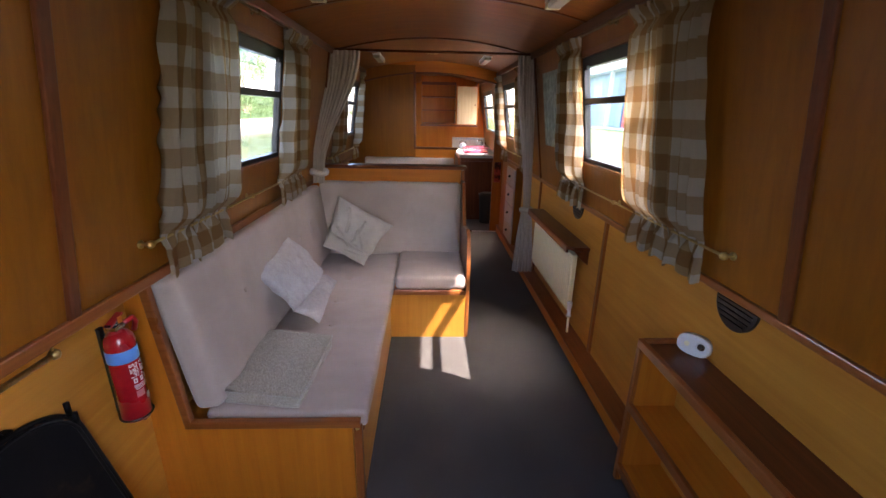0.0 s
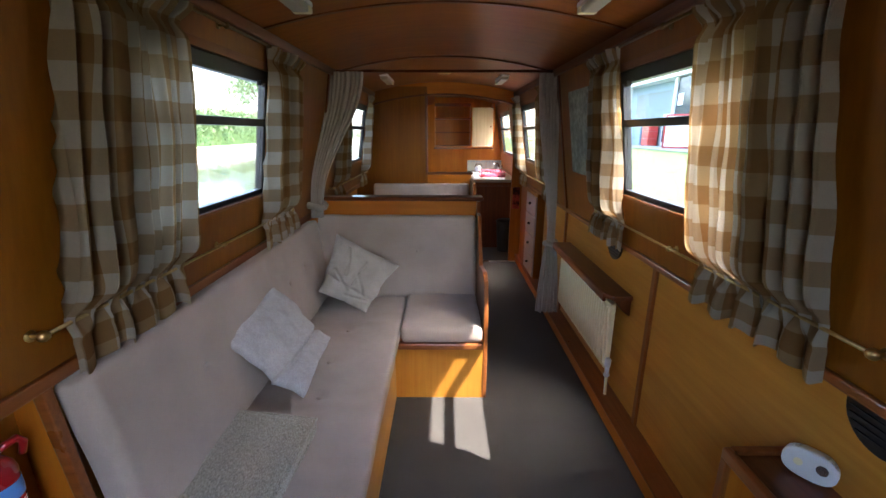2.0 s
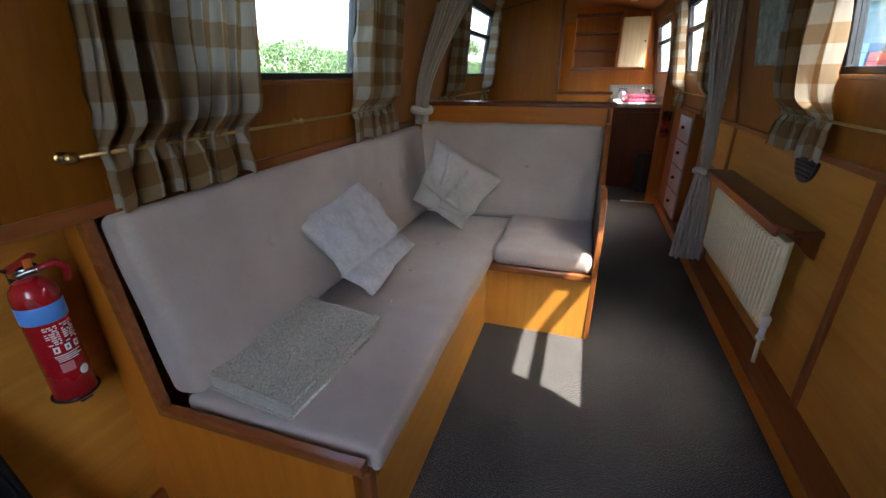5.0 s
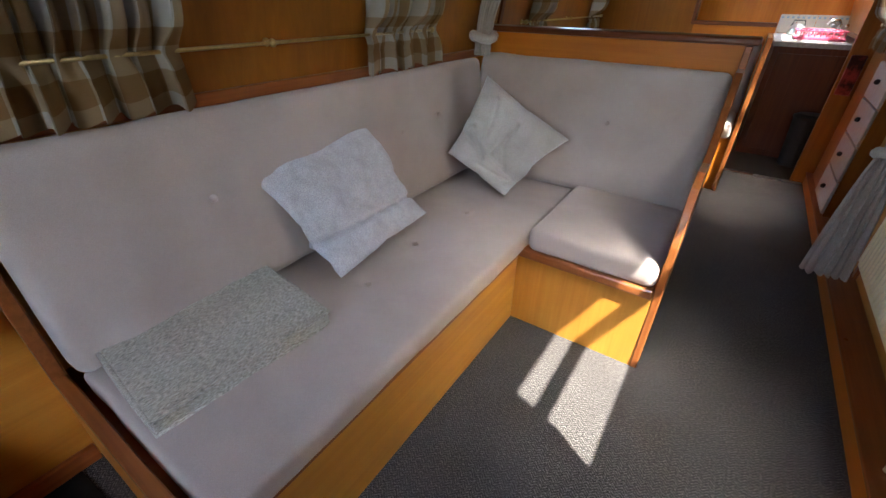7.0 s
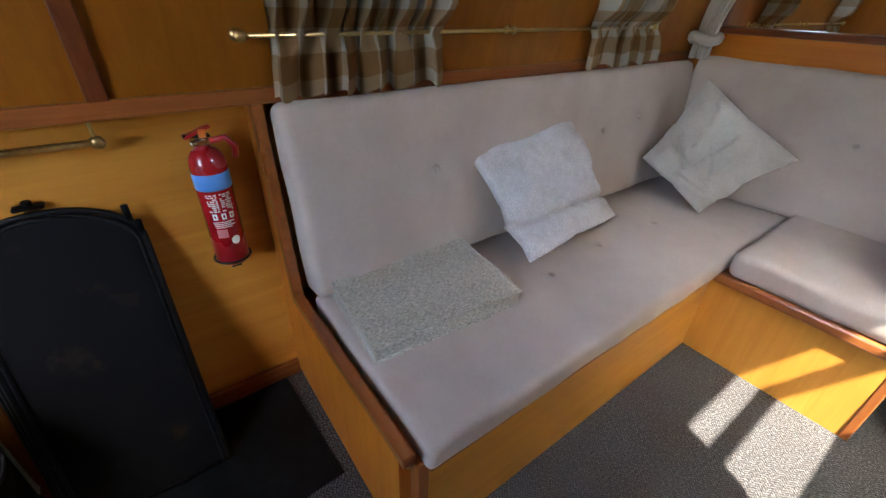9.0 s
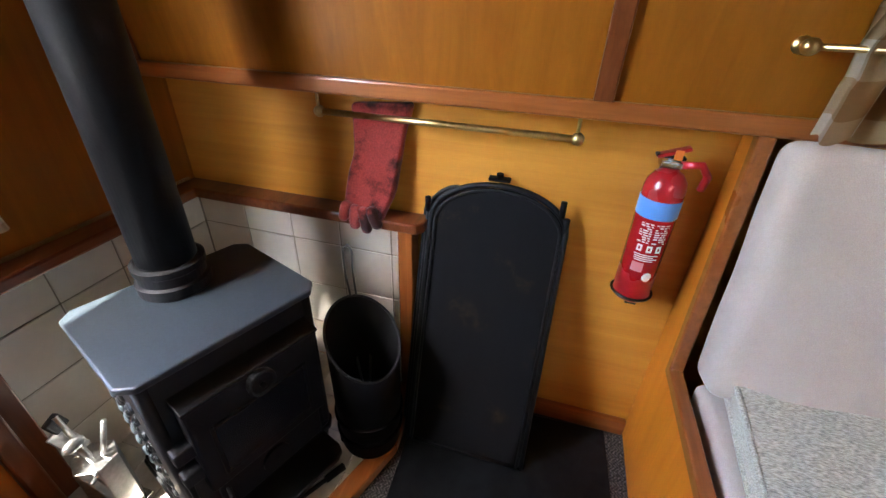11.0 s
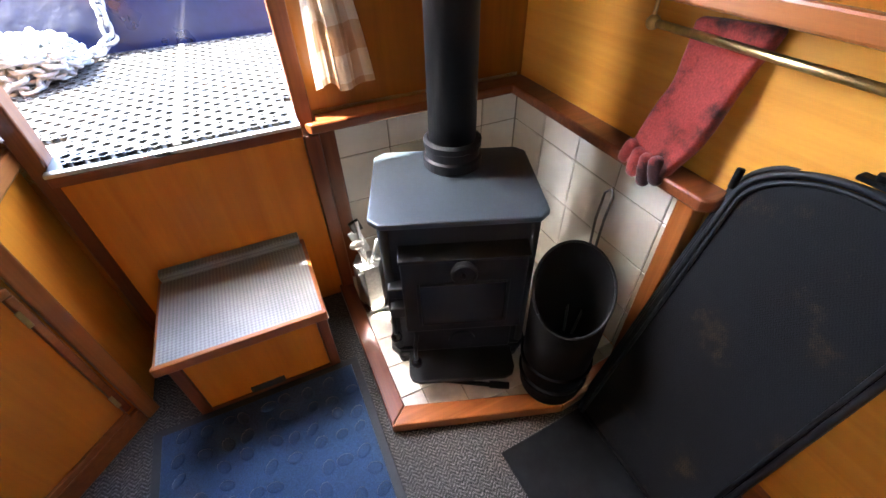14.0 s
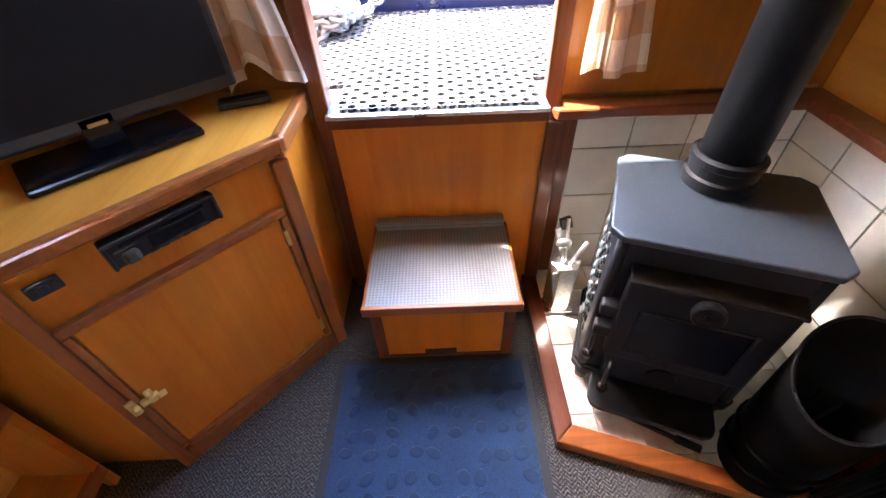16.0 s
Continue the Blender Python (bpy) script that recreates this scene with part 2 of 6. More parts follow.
black_plastic = plain("black_plastic", (0.007, 0.007, 0.0075), 0.35, 0.0, 60, 0.2, 0.08)
screen_black = plain("glossy_black", (0.004, 0.004, 0.005), 0.2, 0.0, 20, 0.1, 0.0, spec=0.3)
screen_dark = plain("matt_screen", (0.004, 0.004, 0.0045), 0.5, 0.0, 20, 0.1, 0.0, spec=0.12)
red_paint = plain("red_cylinder_paint", (0.38, 0.011, 0.016), 0.3, 0.0, 30, 0.1, 0.03, coat=0.4)
blue_paint = plain("pale_blue_print", (0.10, 0.30, 0.70), 0.4, 0.0, 30, 0.05, 0.0)
white_print = plain("white_print", (0.78, 0.76, 0.75), 0.5, 0.0, 30, 0.05, 0.0)
pink_print = plain("faded_pink_print", (0.62, 0.20, 0.20), 0.5, 0.0, 30, 0.1, 0.0)
tile_white = plain("cream_glazed_tile", (0.58, 0.54, 0.46), 0.18, 0.0, 7, 0.10, 0.05, 3.0, coat=0.4)
hearth_tile = plain("mottled_hearth_tile", (0.56, 0.52, 0.45), 0.3, 0.0, 11, 0.30, 0.1, 4.0, coat=0.15)
grout = plain("dark_grout", (0.20, 0.17, 0.14), 0.9, 0.0, 90, 0.3, 0.4)


def sooty_suede():
    """Red suede with black soot marks."""
    m = fabric("red_suede", (0.25, 0.032, 0.025), 300, 0.25, 0.6, 9.0)
    t = m.node_tree
    bs = t.nodes["Principled BSDF"]
    old = bs.inputs["Base Color"].links[0].from_socket
    n = node(t, "ShaderNodeTexNoise", Scale=10.0, Detail=6.0, Roughness=0.6)
    t.links.new(coords(t), n.inputs["Vector"])
    t.links.new(mixed(t, "MULTIPLY", 1.0, old, ramp(t, n.outputs[0], [(0.39, (0.10, 0.10, 0.11)), (0.51, (1, 1, 1))])), bs.inputs["Base Color"])
    return m


leather = sooty_suede()
mat_blue = fabric("navy_mat_pile", (0.018, 0.045, 0.102), 500, 0.4, 0.9, 9.0)
mat_pad = fabric("navy_mat_relief", (0.0145, 0.037, 0.086), 500, 0.35, 0.9, 12.0)
rubber = plain("dark_rubber", (0.018, 0.019, 0.020), 0.7, 0.0, 120, 0.3, 0.3)
slate = plain("black_slate", (0.007, 0.008, 0.009), 0.45, 0.0, 25, 0.6, 0.4, 5.0, spec=0.15)
aged_brass = plain("aged_brass", (0.22, 0.15, 0.07), 0.4, 1.0, 90, 0.2, 0.1)
chain_steel = plain("galvanised_chain", (0.36, 0.385, 0.39), 0.5, 0.2, 160, 0.2, 0.15)
pot_steel = plain("scratched_pot_steel", (0.52, 0.52, 0.51), 0.3, 1.0, 120, 0.2, 0.1)
tong_steel = plain("darkened_steel", (0.09, 0.085, 0.08), 0.45, 1.0, 90, 0.2, 0.1)
dark_lino = plain("dark_galley_lino", (0.045, 0.035, 0.028), 0.5, 0.0, 60, 0.3, 0.1)
tread = tread_material()
rope_mat = fabric("white_rope_fibre", (0.48, 0.48, 0.47), 500, 0.25, 1.0, 30.0)
boat_blue = plain("navy_boat_paint", (0.006, 0.011, 0.050), 0.3, 0.0, 30, 0.2, 0.04, 4.0, coat=0.25)
cream_paint = plain("cream_paint", (0.70, 0.62, 0.52), 0.45, 0.0, 40, 0.08, 0.1)
deck_paint = plain("pale_deck_paint", (0.40, 0.40, 0.38), 0.6, 0.0, 80, 0.25, 0.3)
chart_paper = plain("pale_chart_paper", (0.34, 0.40, 0.33), 0.7, 0.0, 26, 0.4, 0.02, 9.0)
lamp_white = plain("frosted_diffuser", (0.40, 0.39, 0.31), 0.35, 0.0, 60, 0.06, 0.05)
door_pale = wood("limed_oak_door", (0.50, 0.38, 0.20), (0.66, 0.53, 0.32), "z")
drawer_grey = plain("greyish_drawer_paint", (0.36, 0.33, 0.32), 0.5, 0.0, 30, 0.1, 0.05)
pink = plain("pink_plastic", (0.50, 0.07, 0.13), 0.3, 0.0, 40, 0.1, 0.05)
grass_mat = plain("lawn_grass", (0.085, 0.16, 0.035), 0.9, 0.0, 40, 0.4, 0.6, 0.8, dist=0.02)
leaf_mat = plain("hedge_leaf", (0.10, 0.175, 0.055), 0.6, 0.0, 20, 0.35, 0.2, 2.0)
bark = plain("bark", (0.10, 0.075, 0.05), 0.9, 0.0, 40, 0.4, 0.8)
stone = plain("pale_coping_stone", (0.42, 0.40, 0.36), 0.85, 0.0, 30, 0.25, 0.5)
water_mat = plain("canal_water", (0.045, 0.05, 0.035), 0.06, 0.0, 3, 0.2, 0.25, 0.5, dist=0.02)
white_paint = plain("white_exterior_paint", (0.76, 0.76, 0.74), 0.5, 0.0, 30, 0.06, 0.1)
red_board = plain("bright_red_paint", (0.55, 0.05, 0.05), 0.45, 0.0, 30, 0.12, 0.1)
teal_shade = plain("hazy_teal_shade", (0.22, 0.28, 0.29), 0.6, 0.0, 30, 0.2, 0.1)
pale_stock = plain("pale_stock_card", (0.45, 0.43, 0.42), 0.7, 0.0, 30, 0.2, 0.1)
blue_shop = plain("blue_shop_paint", (0.24, 0.36, 0.46), 0.5, 0.0, 30, 0.15, 0.2)
orange_plastic = plain("orange_plastic", (0.75, 0.20, 0.03), 0.4, 0.0, 30, 0.08, 0.05)
dark_glass = plain("reflecting_glazing", (0.05, 0.07, 0.09), 0.05, 0.0, 4, 0.3, 0.02)
ceil_wood = wood("ceiling_veneer", (0.21, 0.060, 0.007), (0.32, 0.104, 0.013), "x", 0.46, 0.12)

# ---- building blocks ----
WORLD = {}


def mesh_of(name, bm, material, smooth=False):
    me = bpy.data.meshes.new(name)
    bm.to_mesh(me)
    bm.free()
    me.materials.append(material)
    if smooth:
        for p in me.polygons:
            p.use_smooth = True
    return me


def thing(name, at, label="", category="", group="", kind=""):
    """An Empty at the thing's base."""
    e = tagged(new(name), label, category, group, kind)
    e.empty_display_size = 0.05
    e.matrix_basis = Matrix.Translation(at)
    WORLD[e] = e.matrix_basis.copy()
    return e


def part(name, bm, material, parent, label="", smooth=False):
    ob = new(name, mesh_of(name, bm, material, smooth))
    ob.parent = parent
    if parent in WORLD:
        ob.matrix_parent_inverse = WORLD[parent].inverted()
    if label:
        ob["label"] = label
    return ob


def solo(name, bm, material, label="", category="", kind="", group="", smooth=False):
    return tagged(new(name, mesh_of(name, bm, material, smooth)), label, category, group, kind)


def box(x0, x1, y0, y1, z0, z1, r=0.0, bm=None, seg=2):
    own = bm is None
    bm = bmesh.new() if own else bm
    got = bmesh.ops.create_cube(bm, size=1.0, matrix=Matrix.Translation(((x0 + x1) / 2, (y0 + y1) / 2, (z0 + z1) / 2)) @ Matrix.Diagonal((abs(x1 - x0), abs(y1 - y0), abs(z1 - z0), 1)))
    if r:
        es = list({e for v in got["verts"] for e in v.link_edges})
        bmesh.ops.bevel(bm, geom=es, offset=r, segments=seg, affect="EDGES", profile=0.5)
    return bm


def prism(points, axis, a, b, r=0.0):
    """A flat outline pushed along an axis from a to b. The outline's two numbers are the other two axes in order."""
    bm = bmesh.new()

    def put(p, c):
        return {"x": (c, p[0], p[1]), "y": (p[0], c, p[1]), "z": (p[0], p[1], c)}[axis]
    lo = [bm.verts.new(put(p, a)) for p in points]
    hi = [bm.verts.new(put(p, b)) for p in points]
    bm.faces.new(lo)
    bm.faces.new(hi)
    n = len(points)
    for i in range(n):
        bm.faces.new((lo[i], lo[(i + 1) % n], hi[(i + 1) % n], hi[i]))
    bmesh.ops.recalc_face_normals(bm, faces=bm.faces)
    if r:
        bmesh.ops.bevel(bm, geom=list(bm.edges), offset=r, segments=2, affect="EDGES", profile=0.5)
    return bm


def moved(bm, m):
    bmesh.ops.transform(bm, matrix=m, verts=bm.verts)
    return bm


def join(*bms):
    out = bmesh.new()
    for b in bms:
        me = bpy.data.meshes.new("joint")
        b.to_mesh(me)
        b.free()
        out.from_mesh(me)
        bpy.data.meshes.remove(me)
    return out


def rod(a, b, r, bm=None, n=12, r2=None):
    own = bm is None
    bm = bmesh.new() if own else bm
    a, b = Vector(a), Vector(b)
    d = b - a
    m = Matrix.Translation((a + b) / 2) @ d.to_track_quat("Z", "Y").to_matrix().to_4x4()
    bmesh.ops.create_cone(bm, cap_ends=True, segments=n, radius1=r, radius2=r if r2 is None else r2, depth=d.length, matrix=m)
    return bm


def ball(c, r, bm=None, n=12, s=(1, 1, 1)):
    bm = bmesh.new() if bm is None else bm
    bmesh.ops.create_uvsphere(bm, u_segments=n, v_segments=max(6, n // 2 + 2), radius=r, matrix=Matrix.Translation(c) @ Matrix.Diagonal((*s, 1)))
    return bm


def tube(points, r, bm=None, n=8):
    """A round bar bent through the points."""
    bm = bmesh.new() if bm is None else bm
    pts = [Vector(p) for p in points]
    rings, side = [], None
    for i, p in enumerate(pts):
        d = (pts[min(i + 1, len(pts) - 1)] - pts[max(i - 1, 0)]).normalized()
        if side is None:
            side = d.orthogonal().normalized()
        side = (side - d * side.dot(d)).normalized()
        up = d.cross(side)
        rings.append([bm.verts.new(p + r * (math.cos(2 * math.pi * k / n) * side + math.sin(2 * math.pi * k / n) * up)) for k in range(n)])
    for a, b in zip(rings, rings[1:]):
        for k in range(n):
            bm.faces.new((a[k], a[(k + 1) % n], b[(k + 1) % n], b[k]))
    bm.faces.new(rings[0][::-1])
    bm.faces.new(rings[-1])
    return bm


def lathe(profile, at, n=32):
    """A turned shape: (radius, height) pairs round an upright axis."""
    bm = bmesh.new()
    rings = []
    for r, z in profile:
        rings.append([bm.verts.new((at[0] + r * math.cos(2 * math.pi * k / n), at[1] + r * math.sin(2 * math.pi * k / n), at[2] + z)) for k in range(n)])
    for a, b in zip(rings, rings[1:]):
        for k in range(n):
            bm.faces.new((a[k], a[(k + 1) % n], b[(k + 1) % n], b[k]))
    bm.faces.new(rings[0][::-1])
    bm.faces.new(rings[-1])
    bmesh.ops.recalc_face_normals(bm, faces=bm.faces)
    return bm


def rounded(half, r, step=0.04, shape=None):
    """A soft box about its middle, with rounded edges; shape moves each point for sag and creases."""
    axes = []
    for h in half:
        inner = [-h, -h + r * 0.12, -h + r * 0.35, -h + r * 0.65, -h + r]
        k = max(1, int((2 * (h - r)) / step))
        mid = [(-h + r) + 2 * (h - r) * i / k for i in range(1, k)]
        axes.append(inner + mid + [-v for v in inner[::-1]])
    bm, seen = bmesh.new(), {}

    def vert(p):
        key = tuple(round(c, 5) for c in p)
        if key not in seen:
            q = Vector([max(-h + r, min(h - r, c)) for c, h in zip(p, half)])
            d = Vector(p) - q
            if d.length > 1e-9:
                big = max(abs(c) for c in d)
                d = d.normalized() * big
            w = q + d
            seen[key] = bm.verts.new(shape(w) if shape else w)
        return seen[key]
    for ax in range(3):
        u, v = [i for i in range(3) if i != ax]
        for s in (-1, 1):
            A, B = axes[u], axes[v]
            for i in range(len(A) - 1):
                for j in range(len(B) - 1):
                    c = []
                    for a, b in ((A[i], B[j]), (A[i + 1], B[j]), (A[i + 1], B[j + 1]), (A[i], B[j + 1])):
                        p = [0, 0, 0]
                        p[ax], p[u], p[v] = s * half[ax], a, b
                        c.append(vert(p))
                    try:
                        bm.faces.new(c)
                    except ValueError:
                        pass
    bmesh.ops.recalc_face_normals(bm, faces=bm.faces)
    return bm


def ripple(v, scale, amount, seed=0.0):
    return amount * noise.noise(Vector((v.x * scale + seed, v.y * scale, v.z * scale)))


# ---- the hull: floor, walls, roof ----
GUN = 0.905            # underside of the side decks


def wall_x(side, z):
    """The inner face of the leaning cabin side."""
    return -(0.885 - 0.155 * (z - 0.93)) if side < 0 else 0.875 - 0.145 * (z - 0.93)


def lean(bm, side):
    """Local x, the way out from the cabin side's face, becomes true x."""
    for v in bm.verts:
        v.co.x = wall_x(side, v.co.z) + side * v.co.x
    if side < 0:
        bmesh.ops.reverse_faces(bm, faces=bm.faces)
    bm.normal_update()
    return bm


WIN_Z = (1.165, 1.695)
# left window at 6.05 and both at 7.6: unseen, added to brighten the far end
WINDOWS = {-1: [(1.93, 2.83), (4.25, 5.25), (6.05, 6.95), (7.6, 8.4)], 1: [(1.93, 2.83), (4.25, 5.25), (6.05, 6.95), (7.6, 8.4)]}
Y0, Y1 = 0.34, 9.0


def cabin_side(side, name):
    bm = bmesh.new()
    y = Y0
    for a, b in WINDOWS[side]:
        box(0, 0.05, y, a, 0.91, 1.86, bm=bm)
        box(0, 0.05, a, b, 0.91, WIN_Z[0], bm=bm)
        box(0, 0.05, a, b, WIN_Z[1], 1.86, bm=bm)
        y = b
    box(0, 0.05, y, Y1, 0.91, 1.86, bm=bm)
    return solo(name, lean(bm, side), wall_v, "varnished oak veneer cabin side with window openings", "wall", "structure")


cabin_side(-1, "wall_left_upper")
cabin_side(1, "wall_right_upper")
solo("wall_left_lower", box(-1.0, -0.965, Y0, Y1, -0.02, GUN), pale_y, "golden oak veneer lining under the side deck", "wall", "structure")
solo("wall_right_lower", box(0.925, 0.96, Y0, Y1, -0.02, GUN), pale_y, "golden oak veneer lining under the side deck", "wall", "structure")
solo("trim_left", box(-1.0, -0.872, Y0, Y1, GUN - 0.012, GUN + 0.022, 0.005), edge_y, "reddish hardwood rail along the cabin side", "trim", "structure")
solo("trim_right", box(0.862, 0.97, Y0, Y1, GUN - 0.004, GUN + 0.022, 0.005), edge_y, "reddish hardwood rail along the cabin side", "trim", "structure")
solo("floor", box(-1.0, 0.96, 0.30, Y1, -0.06, 0.0), carpet, "dark grey-brown herringbone carpet", "floor", "structure")


def arch_z(x):
    return 1.945 - 0.10 * (x / 0.74) ** 2


def arch(y0, y1, below, above, name, material, label, half=0.79, kind="structure", category="ceiling"):
    n = 28
    xs = [-half + 2 * half * i / n for i in range(n + 1)]
    pts = [(x, arch_z(x) - below) for x in xs] + [(x, arch_z(x) + above) for x in xs[::-1]]
    return solo(name, prism(pts, "y", y0, y1), material, label, category, kind)


arch(0.2, Y1, 0.0, 0.05, "ceiling", ceil_wood, "arched red-brown varnished veneer ceiling")
arch(2.715, 2.735, 0.006, 0.002, "trim_ceiling_1", trim_x, "dark arched joint strip on the ceiling", 0.745, category="trim")
arch(3.93, 3.955, 0.010, 0.002, "trim_ceiling_2", trim_x, "dark arched joint strip on the ceiling", 0.745, category="trim")
arch(1.30, 1.32, 0.006, 0.002, "trim_ceiling_3", trim_x, "dark arched joint strip on the ceiling", 0.745, category="trim")
for side, nm in ((-1, "cornice_left"), (1, "cornice_right")):
    solo(nm, lean(box(-0.022, 0.0, Y0, Y1, 1.80, 1.842, 0.006), side), trim_y, "dark hardwood cornice under the ceiling", "trim", "structure")


def batten(side, y, w=0.034, z0=0.925, z1=1.80):
    return solo("batten_trim", lean(box(-0.012, 0.0, y - w / 2, y + w / 2, z0, z1, 0.003), side), trim_z, "dark hardwood cover strip on the cabin side", "trim", "structure")


for side, ys in ((-1, (1.40, 0.36, 3.75, 5.44)), (1, (1.385, 0.36, 3.78, 5.44))):
    for y in ys:
        batten(side, y)
for y, z0 in ((2.57, 0.09), (3.92, 0.09)):
    solo("panel_joint_trim", box(0.910, 0.925, y - 0.016, y + 0.016, z0, 0.90, 0.003), edge_z, "upright hardwood strip on the lower lining", "trim", "structure")
solo("pipe_boxing_right", box(0.825, 0.925, 1.79, 5.48, 0.0, 0.075, 0.004), panel_y, "long oak pipe boxing along the floor", "trim", "structure")
solo("boxing_cap_right", box(0.818, 0.925, 1.79, 5.48, 0.077, 0.09, 0.004), edge_y, "reddish lip on the pipe boxing", "trim", "structure")
solo("baseboard_left", box(-0.965, -0.945, 1.045, 1.66, 0.0, 0.055, 0.004), edge_y, "reddish skirting board", "trim", "structure")

def bulkhead(x0, x1, y0, y1, z0, z1):
    """A cross wall that stops inside the leaning cabin sides."""
    levels = [z0] + [z for z in (0.900, 0.912) if z0 < z < z1] + [z1]
    out = [min(x1, 0.955 if z < 0.905 else wall_x(1, z) + 0.02) for z in levels]
    back = [max(x0, -0.990 if z < 0.905 else wall_x(-1, z) - 0.02) for z in levels]
    return prism(list(zip(out, levels)) + list(zip(back, levels))[::-1], "y", y0, y1)


# front bulkhead with its doorway
DX0, DX1, SILL = -0.295, 0.220, 0.615
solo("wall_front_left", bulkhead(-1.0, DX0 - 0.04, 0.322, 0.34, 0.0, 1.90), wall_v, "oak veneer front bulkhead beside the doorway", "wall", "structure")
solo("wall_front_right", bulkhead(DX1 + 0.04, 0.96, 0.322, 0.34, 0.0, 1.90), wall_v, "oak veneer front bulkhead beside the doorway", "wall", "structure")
solo("wall_front_top", box(DX0 - 0.04, DX1 + 0.04, 0.28, 0.34, 1.80, 1.93), panel_v, "oak veneer over the doorway", "wall", "structure")
solo("wall_front_step", box(DX0, DX1, 0.30, 0.385, 0.0, SILL - 0.03), panel_v, "plain oak veneer riser under the doorway", "wall", "structure")
solo("door_jamb_left", join(box(DX0 - 0.04, DX0, 0.318, 0.348, 0.56, 1.80, 0.004), box(DX0 - 0.04, DX0, 0.318, 0.400, 0.0, 0.577, 0.005)), trim_z, "dark mahogany door jamb", "door frame", "structure")
solo("door_jamb_right", box(DX1, DX1 + 0.04, 0.320, 0.375, 0.0, 1.80, 0.005), trim_z, "dark mahogany door jamb", "door frame", "structure")
solo("door_sill", box(DX0, DX1, 0.20, 0.418, SILL - 0.03, SILL - 0.006, 0.003), trim_x, "dark mahogany door sill", "door sill", "structure")
solo("sill_strip", box(DX0, DX1, 0.402, 0.420, SILL - 0.006, SILL + 0.004, 0.002), steel, "thin metal strip on the sill", "door sill", "structure")


# ---- windows ----
def window(side, a, b, name):
    w = thing(name, (wall_x(side, WIN_Z[0]), (a + b) / 2, WIN_Z[0]), "black framed boat window with a top hopper light", "window", kind="structure")
    z0, z1, f = WIN_Z[0], WIN_Z[1], 0.022
    bar = z0 + 0.302
    fr = bmesh.new()
    for args in ((a, b, z0, z0 + f), (a, b, z1 - 0.050, z1), (a, a + f, z0 + f, z1 - 0.050), (b - f, b, z0 + f, z1 - 0.050)):
        box(0.008, 0.045, *args, r=0.003, bm=fr)
    part("window_frame", lean(fr, side), black_frame, w)
    part("glazing_bar", lean(box(0.006, 0.047, a + f, b - f, bar, bar + 0.030, 0.003), side), black_frame, w)
    part("liner", lean(join(box(-0.006, 0.008, a - 0.012, b + 0.012, z0 - 0.014, z0, 0.003), box(-0.004, 0.008, a - 0.012, b + 0.012, z1, z1 + 0.03, 0.003)), side), edge_y, w, "narrow hardwood lining")
    for za, zb in ((z0 + f, bar), (bar + 0.030, z1 - 0.050)):
        p = part("pane", lean(box(0.022, 0.026, a + f, b - f, za, zb), side), glass, w)
        p.visible_shadow = False
    for y in (a + 0.16, b - 0.10):
        part("catch", lean(box(-0.012, 0.008, y - 0.012, y + 0.012, z1 - 0.066, z1 - 0.044, 0.003), side), black_plastic, w)
    return w


num = 0
for side in (-1, 1):
    for a, b in WINDOWS[side]:
        num += 1
        window(side, a, b, "window_%d" % num)


# ---- curtains ----
def cloth(name, rows, cols, place, width, material, parent):
    """A draped sheet; place(u, v) gives each point, width the flat cloth's width."""
    bm = bmesh.new()
    uv = bm.loops.layers.uv.new("cloth")
    grid, length = [], 0.0
    marks = [0.0]
    for j in range(rows + 1):
        row = [bm.verts.new(place(i / cols, j / rows)) for i in range(cols + 1)]
        if grid:
            length += (row[cols // 2].co - grid[-1][cols // 2].co).length
            marks.append(length)
        grid.append(row)
    for j in range(rows):
        for i in range(cols):
            f = bm.faces.new((grid[j][i], grid[j][i + 1], grid[j + 1][i + 1], grid[j + 1][i]))
            for loop, (a, b) in zip(f.loops, ((i, j), (i + 1, j), (i + 1, j + 1), (i, j + 1))):
                loop[uv].uv = (a / cols * width, marks[b])
    return part(name, bm, material, parent, smooth=True)


def fold(u, count, seed, sharp=0.25):
    w = u * count + 0.55 * noise.noise(Vector((u * count * 0.45, seed, 0)))
    ridge = abs(math.sin(math.pi * w)) ** 0.65
    deep = 0.72 + 0.45 * noise.noise(Vector((math.floor(w) * 1.7 + 0.4, seed * 2.3, 1.0)))
    return ridge * deep + sharp * 0.12 * math.sin(6 * math.pi * w + seed)


